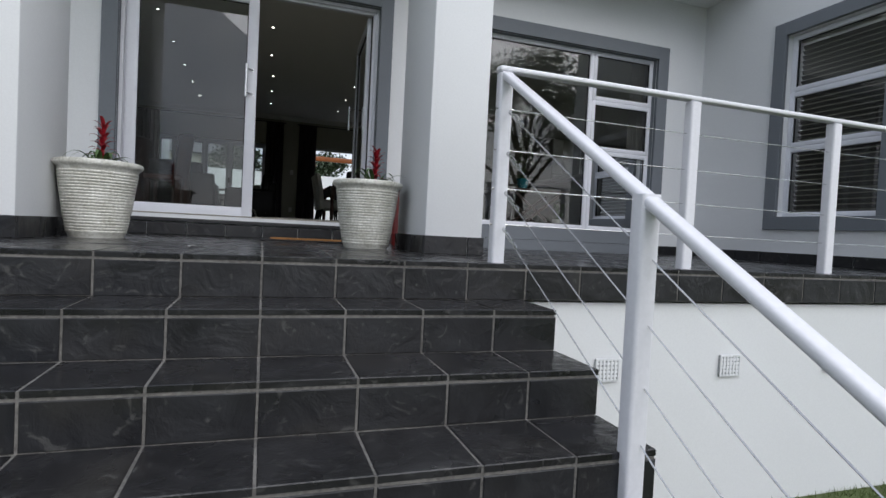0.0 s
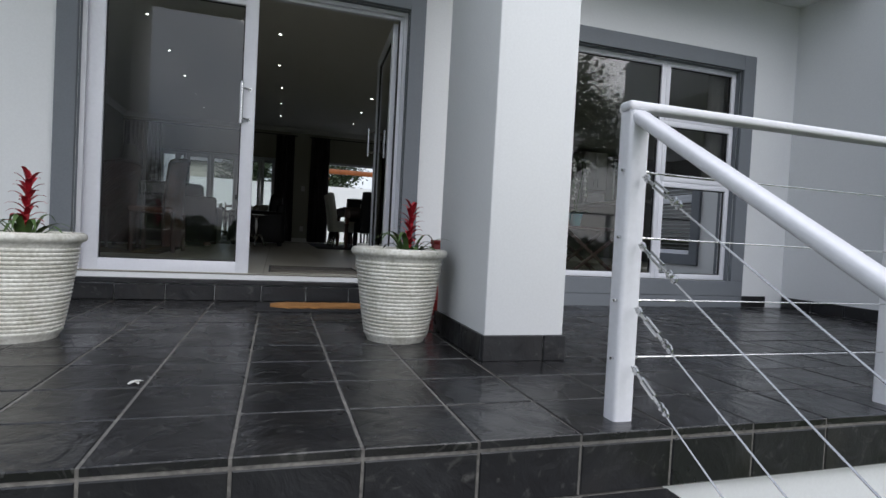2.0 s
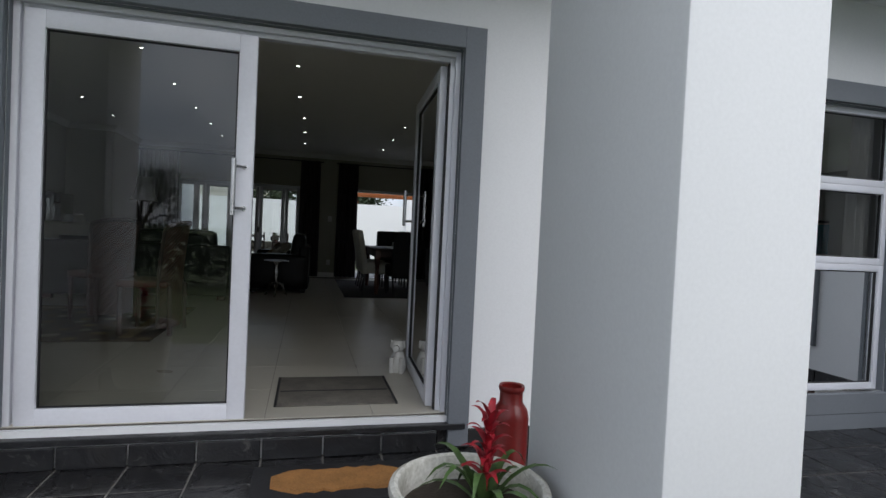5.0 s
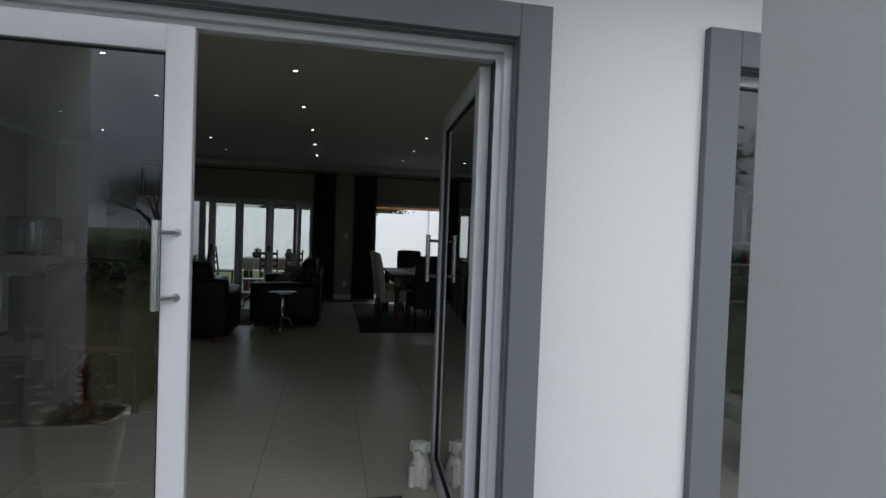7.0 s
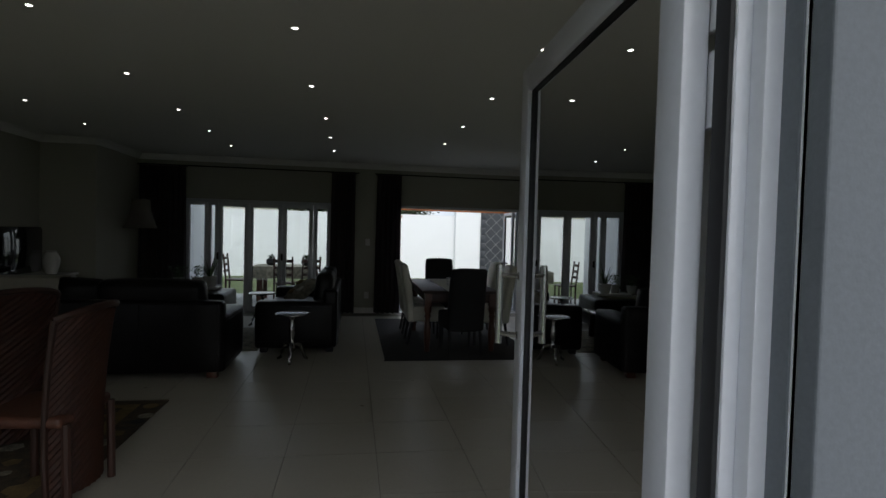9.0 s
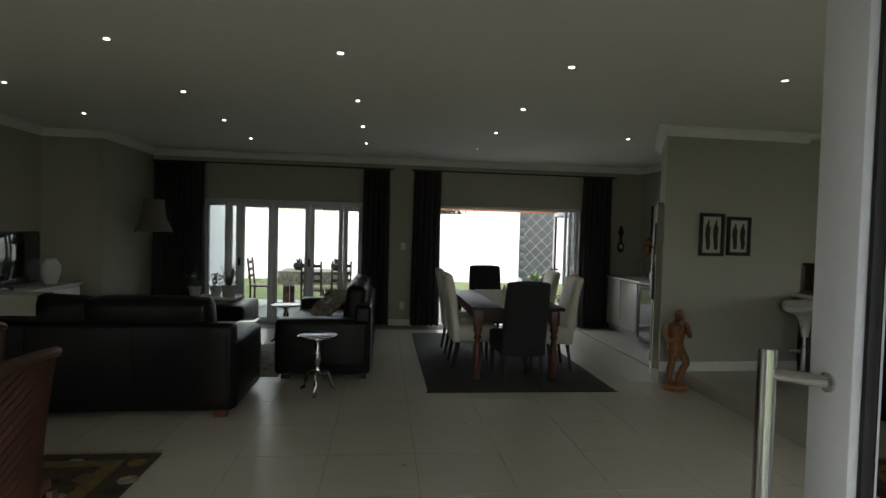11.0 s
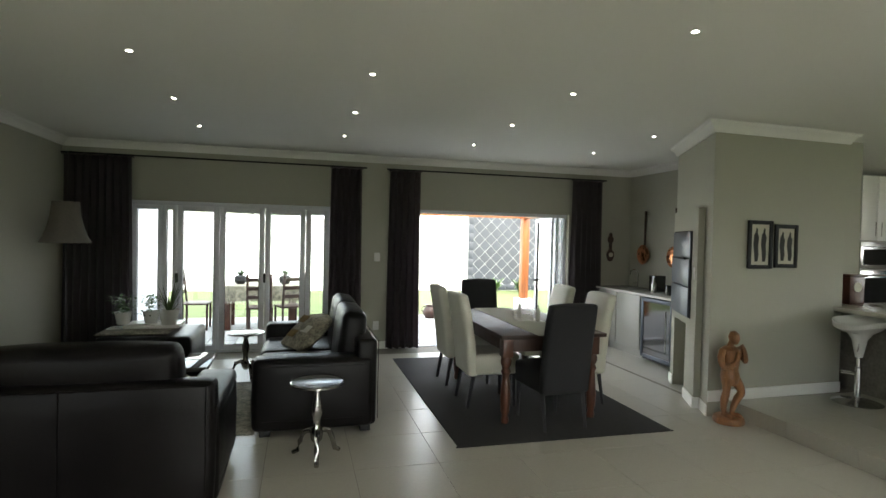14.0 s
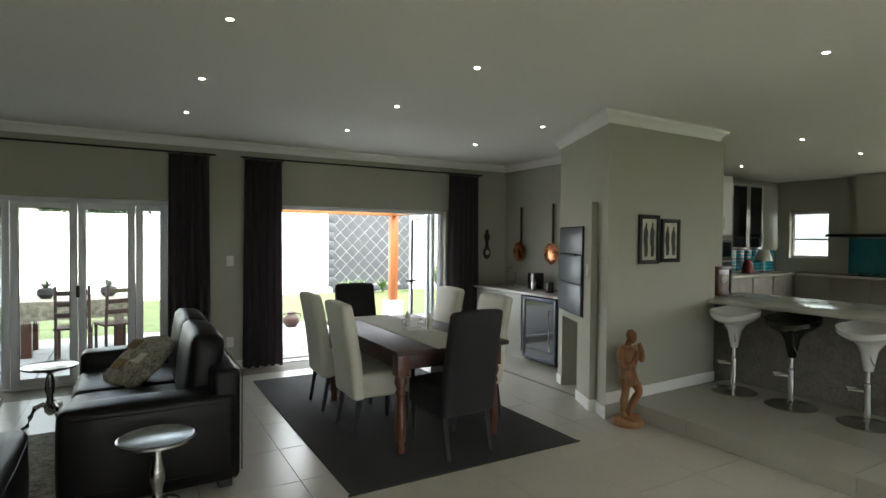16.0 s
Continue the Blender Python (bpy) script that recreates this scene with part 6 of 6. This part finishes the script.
tree("dark leafy tree on the front lawn facing the house", pose(9.2, -8.0, 0), 8.6, 3.0, 41, 12000)
tree("low dark tree beyond the front lawn", pose(3.5, -22.0, 0), 5.0, 3.2, 42, 6000)
tree("low dark tree beyond the front lawn", pose(-9, -26.0, 0), 5.5, 3.6, 43, 6000)
tree("tree rising behind the garden wall", pose(2.4, 27.0, 1.4), 3.6, 1.6, 44, 5000)
tree("tree rising behind the garden wall", pose(-1.2, 28.0, 1.4), 4.2, 1.2, 45, 4000)
vs, fs = [], []
rr = random.Random(90)
for k in range(26000):
    x = rr.uniform(-34, 34)
    top = 2.2 + 0.8 * noise.noise(Vector((x * 0.25, 0, 0))) + 0.5 * noise.noise(Vector((x * 1.1, 3, 0)))
    p = Vector((x, -17 + rr.uniform(-1.2, 1.2), top * rr.random() ** 0.6))
    d = Vector((rr.uniform(-1, 1), rr.uniform(-1, 1), rr.uniform(-1, 1))).normalized()
    e = d.cross(Vector((rr.uniform(-1, 1), 1, rr.uniform(-1, 1)))).normalized()
    q = rr.uniform(0.12, 0.28)
    i = len(vs)
    vs += [p, p + d * q * 0.5 + e * q * 0.35, p + d * q, p + d * q * 0.5 - e * q * 0.35]
    fs.append((i, i + 1, i + 2, i + 3))
me = bpy.data.meshes.new("hedge")
me.from_pydata(vs, [], fs)
me.materials.append(M_FOLIAGE)
tagged(new("hedge", me), "dark overgrown hedge along the front lawn", "hedge", "", "stuff")
nb = thing("neighbour_house", "pale neighbouring house with boarded wall behind the garden", "house", m=pose(-3.2, 31, 1.4))
part("wall", B(-3.5, 2.2, 0, 6, 0, 3.6), M_CLOTH, nb)
for k in range(14):
    part("board", B(-3.52, 2.22, -0.03, -0.001, 0.1 + 0.25 * k, 0.33 + 0.25 * k, 0.006), M_CLOTH, nb)
bm = prism([(-0.5, 0), (6.5, 0), (3, 1.6)], -3.9, 2.6, None, pose(0, 0, 3.6, 90, 0, 90))
part("roof", bm, M_ROOF, nb)

# lawn blades beside the steps
bm = bmesh.new()
rr = random.Random(77)
vs, fs = [], []
for k in range(16000):
    x, y = rr.uniform(1.45, 5.2), rr.uniform(0.9, 2.46)
    a, hh = rr.uniform(0, 6.28), rr.uniform(0.015, 0.05)
    i = len(vs)
    w = 0.003
    vs += [(x - w * math.cos(a), y - w * math.sin(a), 0), (x + w * math.cos(a), y + w * math.sin(a), 0), (x + rr.uniform(-.02, .02), y + rr.uniform(-.02, .02), hh)]
    fs.append((i, i + 1, i + 2))
bm.free()
me = bpy.data.meshes.new("grass")
me.from_pydata(vs, [], fs)
me.materials.append(M_BLADE)
tagged(new("grass", me), "short green lawn grass beside the steps", "grass", "", "stuff")
lf = thing("fallen_leaf", "small yellow fallen leaf on a slate step", "leaf")
part("blade", blade(bmesh.new(), (0.17, 1.22, 0.885), (0.23, 1.24, 0.888), 0.018, 0.004, 5), M_GOLD, lf)


petal = thing("petal", "small white fallen petal on the slate terrace", "petal")
bm = blade(bmesh.new(), (-0.3, 3.09, T + 0.004), (-0.255, 3.11, T + 0.006), 0.014, 0.006, 5)
blade(bm, (-0.285, 3.11, T + 0.004), (-0.265, 3.075, T + 0.006), 0.01, 0.004, 4)
part("blade", bm, M_CERAMIC, petal)


# ---------- tiles ----------
def tile_mesh(name, w, d, h, bev, material):
    me = bpy.data.meshes.new(name)
    b = bmesh.new()
    vs = []
    for z, i in ((0, 0), (h - bev, 0), (h, bev)):
        vs.append([b.verts.new(v) for v in ((i, i, z), (w - i, i, z), (w - i, d - i, z), (i, d - i, z))])
    for a, c in zip(vs, vs[1:]):
        for k in range(4):
            b.faces.new((a[k], a[(k + 1) % 4], c[(k + 1) % 4], c[k]))
    b.faces.new(vs[-1])
    b.faces.new(vs[0][::-1])
    bmesh.ops.recalc_face_normals(b, faces=b.faces)
    b.to_mesh(me)
    b.free()
    me.materials.append(material)
    return me


def lay(me, parent, m):
    ob = new("tile", me)
    ob.parent = parent
    ob.matrix_basis = m
    return ob


PITCH, GAP = 0.312, 0.009
rnd = random.Random(5)


def jitter(a=0.25):
    return rnd.uniform(-a, a)


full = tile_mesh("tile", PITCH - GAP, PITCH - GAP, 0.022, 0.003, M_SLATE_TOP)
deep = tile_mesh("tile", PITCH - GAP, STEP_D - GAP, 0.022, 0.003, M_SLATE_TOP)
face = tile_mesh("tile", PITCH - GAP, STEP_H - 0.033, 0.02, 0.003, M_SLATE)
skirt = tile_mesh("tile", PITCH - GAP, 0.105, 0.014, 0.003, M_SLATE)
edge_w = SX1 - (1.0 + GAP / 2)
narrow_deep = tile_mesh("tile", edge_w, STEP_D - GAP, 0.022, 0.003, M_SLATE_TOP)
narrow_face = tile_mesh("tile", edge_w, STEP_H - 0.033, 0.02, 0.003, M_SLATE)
cols = [1.0 + GAP / 2 - PITCH * k for k in range(0, 10)]
side = tile_mesh("tile", STEP_D - GAP, STEP_H - 0.02, 0.014, 0.002, M_SLATE)
for i in range(0, N_STEP):
    y, top = Y_EDGE - STEP_D * i, T - STEP_H * i
    # riser
    for k, x in enumerate(cols):
        if x < SX0 - 0.1:
            continue
        lay(narrow_face if k == 0 and i else face, stairs, pose(x if k == 0 else x, y + 0.012, top - STEP_H + 0.002, 90, jitter(0.15), 0))
    # tread at the foot of that riser
    if i < N_STEP - 1:
        for k, x in enumerate(cols):
            if x < SX0 - 0.1:
                continue
            lay(narrow_deep if k == 0 else deep, stairs, pose(x, y - STEP_D - 0.006, top - STEP_H - 0.02, jitter(), jitter(), 0))
# terrace front edge beside the stairs
for k in range(1, 20):
    x = 1.0 + GAP / 2 + PITCH * k
    if k == 0:
        continue
    lay(face, terrace, pose(x - 0.0, Y_EDGE + 0.012, T - STEP_H + 0.002, 90, jitter(0.15), 0))
for k in range(-9, 13):
    for j in range(9):
        y = Y_EDGE - 0.006 + PITCH * j
        if y + 0.15 > YF:
            continue
        lay(full, terrace, pose(1.0 + GAP / 2 + PITCH * k, y, T - 0.02, jitter(), jitter(), 0))
# skirting along the facade, columns and wing
for k in range(-9, 12):
    x = 1.0 + GAP / 2 + PITCH * k
    if -1.5 < x < 0.95:
        lay(skirt, terrace, pose(x, YF - 0.034, T + 0.005, 90, 0, 0))
    elif 0.95 <= x < 1.6 or 4.4 < x < 4.7:
        lay(skirt, terrace, pose(x, YF - 0.002, T + 0.005, 90, 0, 0))
for k in range(8):
    lay(skirt, terrace, pose(XW - 0.001, YF - 0.02 - PITCH * k, T + 0.005, 90, 0, -90))
s_half = tile_mesh("tile", 0.19, 0.1, 0.014, 0.003, M_SLATE)
s_long = tile_mesh("tile", 0.29, 0.115, 0.014, 0.003, M_SLATE)
s_short = tile_mesh("tile", 0.11, 0.115, 0.014, 0.003, M_SLATE)
for cx in (1.037, -1.52):
    lay(s_long, terrace, pose(cx - 0.008, 3.308, T + 0.002, 90, 0, 0))
    lay(s_short, terrace, pose(cx + 0.289, 3.308, T + 0.002, 90, 0, 0))
    for y in (3.6, 3.895, 4.06):
        lay(s_long, terrace, pose(cx + 0.001, y, T + 0.002, 90, 0, -90))
        lay(s_long, terrace, pose(cx + 0.389, y - 0.29, T + 0.002, 90, 0, 90))

floor_tiles = thing("floor", "large cream porcelain floor tiles with thin joints", "floor", kind="structure")
kitchen_tiles = thing("floor_kitchen", "raised kitchen floor of cream porcelain tiles", "floor", kind="structure")
TP = 0.58
big = tile_mesh("tile", TP - 0.004, TP - 0.004, 0.012, 0.001, M_FLOOR)
first_row = tile_mesh("tile", TP - 0.004, TP - 0.034, 0.012, 0.001, M_FLOOR)
for k in range(-7, 6):
    for j in range(16):
        x, y = 0.07 + TP * k, 5.24 + TP * j
        if x + TP > 3.52 or y + TP > YB + 0.2:
            continue
        lay(big if j else first_row, floor_tiles, pose(x, y if j else 5.27, F - 0.012))
for k in range(0, 9):
    for j in range(9):
        lay(big, kitchen_tiles, pose(3.5 + TP * k, 10.96 - TP * (j + 1), K - 0.012))
riser = tile_mesh("tile", TP * 1.0 - 0.004, K - F - 0.004, 0.01, 0.001, M_FLOOR)
for j in range(9):
    lay(riser, kitchen_tiles, pose(3.508, 10.93 - TP * j, F + 0.001, 90, 0, -90))
# strip of floor between the last whole tile and the step
strip = tile_mesh("tile", 3.498 - (0.07 + TP * 5), TP - 0.004, 0.012, 0.001, M_FLOOR)
for j in range(1, 16):
    if 5.24 + TP * (j + 1) < YB + 0.2:
        lay(strip, floor_tiles, pose(0.07 + TP * 5, 5.24 + TP * j, F - 0.012))
wide = tile_mesh("tile", TP - 0.004, TP - 0.004, 0.012, 0.001, M_FLOOR)
for k in (6, 7):
    for j in range(9, 16):
        if 5.24 + TP * (j + 1) < YB + 0.2 and 5.24 + TP * j > 10.9:
            lay(wide, floor_tiles, pose(0.07 + TP * k, 5.24 + TP * j, F - 0.012))
patio = thing("patio_paving", "grey stone patio paving outside the garden doors", "paving", kind="structure")
pv = tile_mesh("tile", 0.39, 0.39, 0.03, 0.005, M_PAVE)
for k in range(-10, 18):
    for j in range(9):
        lay(pv, patio, pose(-0.02 + 0.4 * k, YB + 0.26 + 0.4 * j, 1.46))
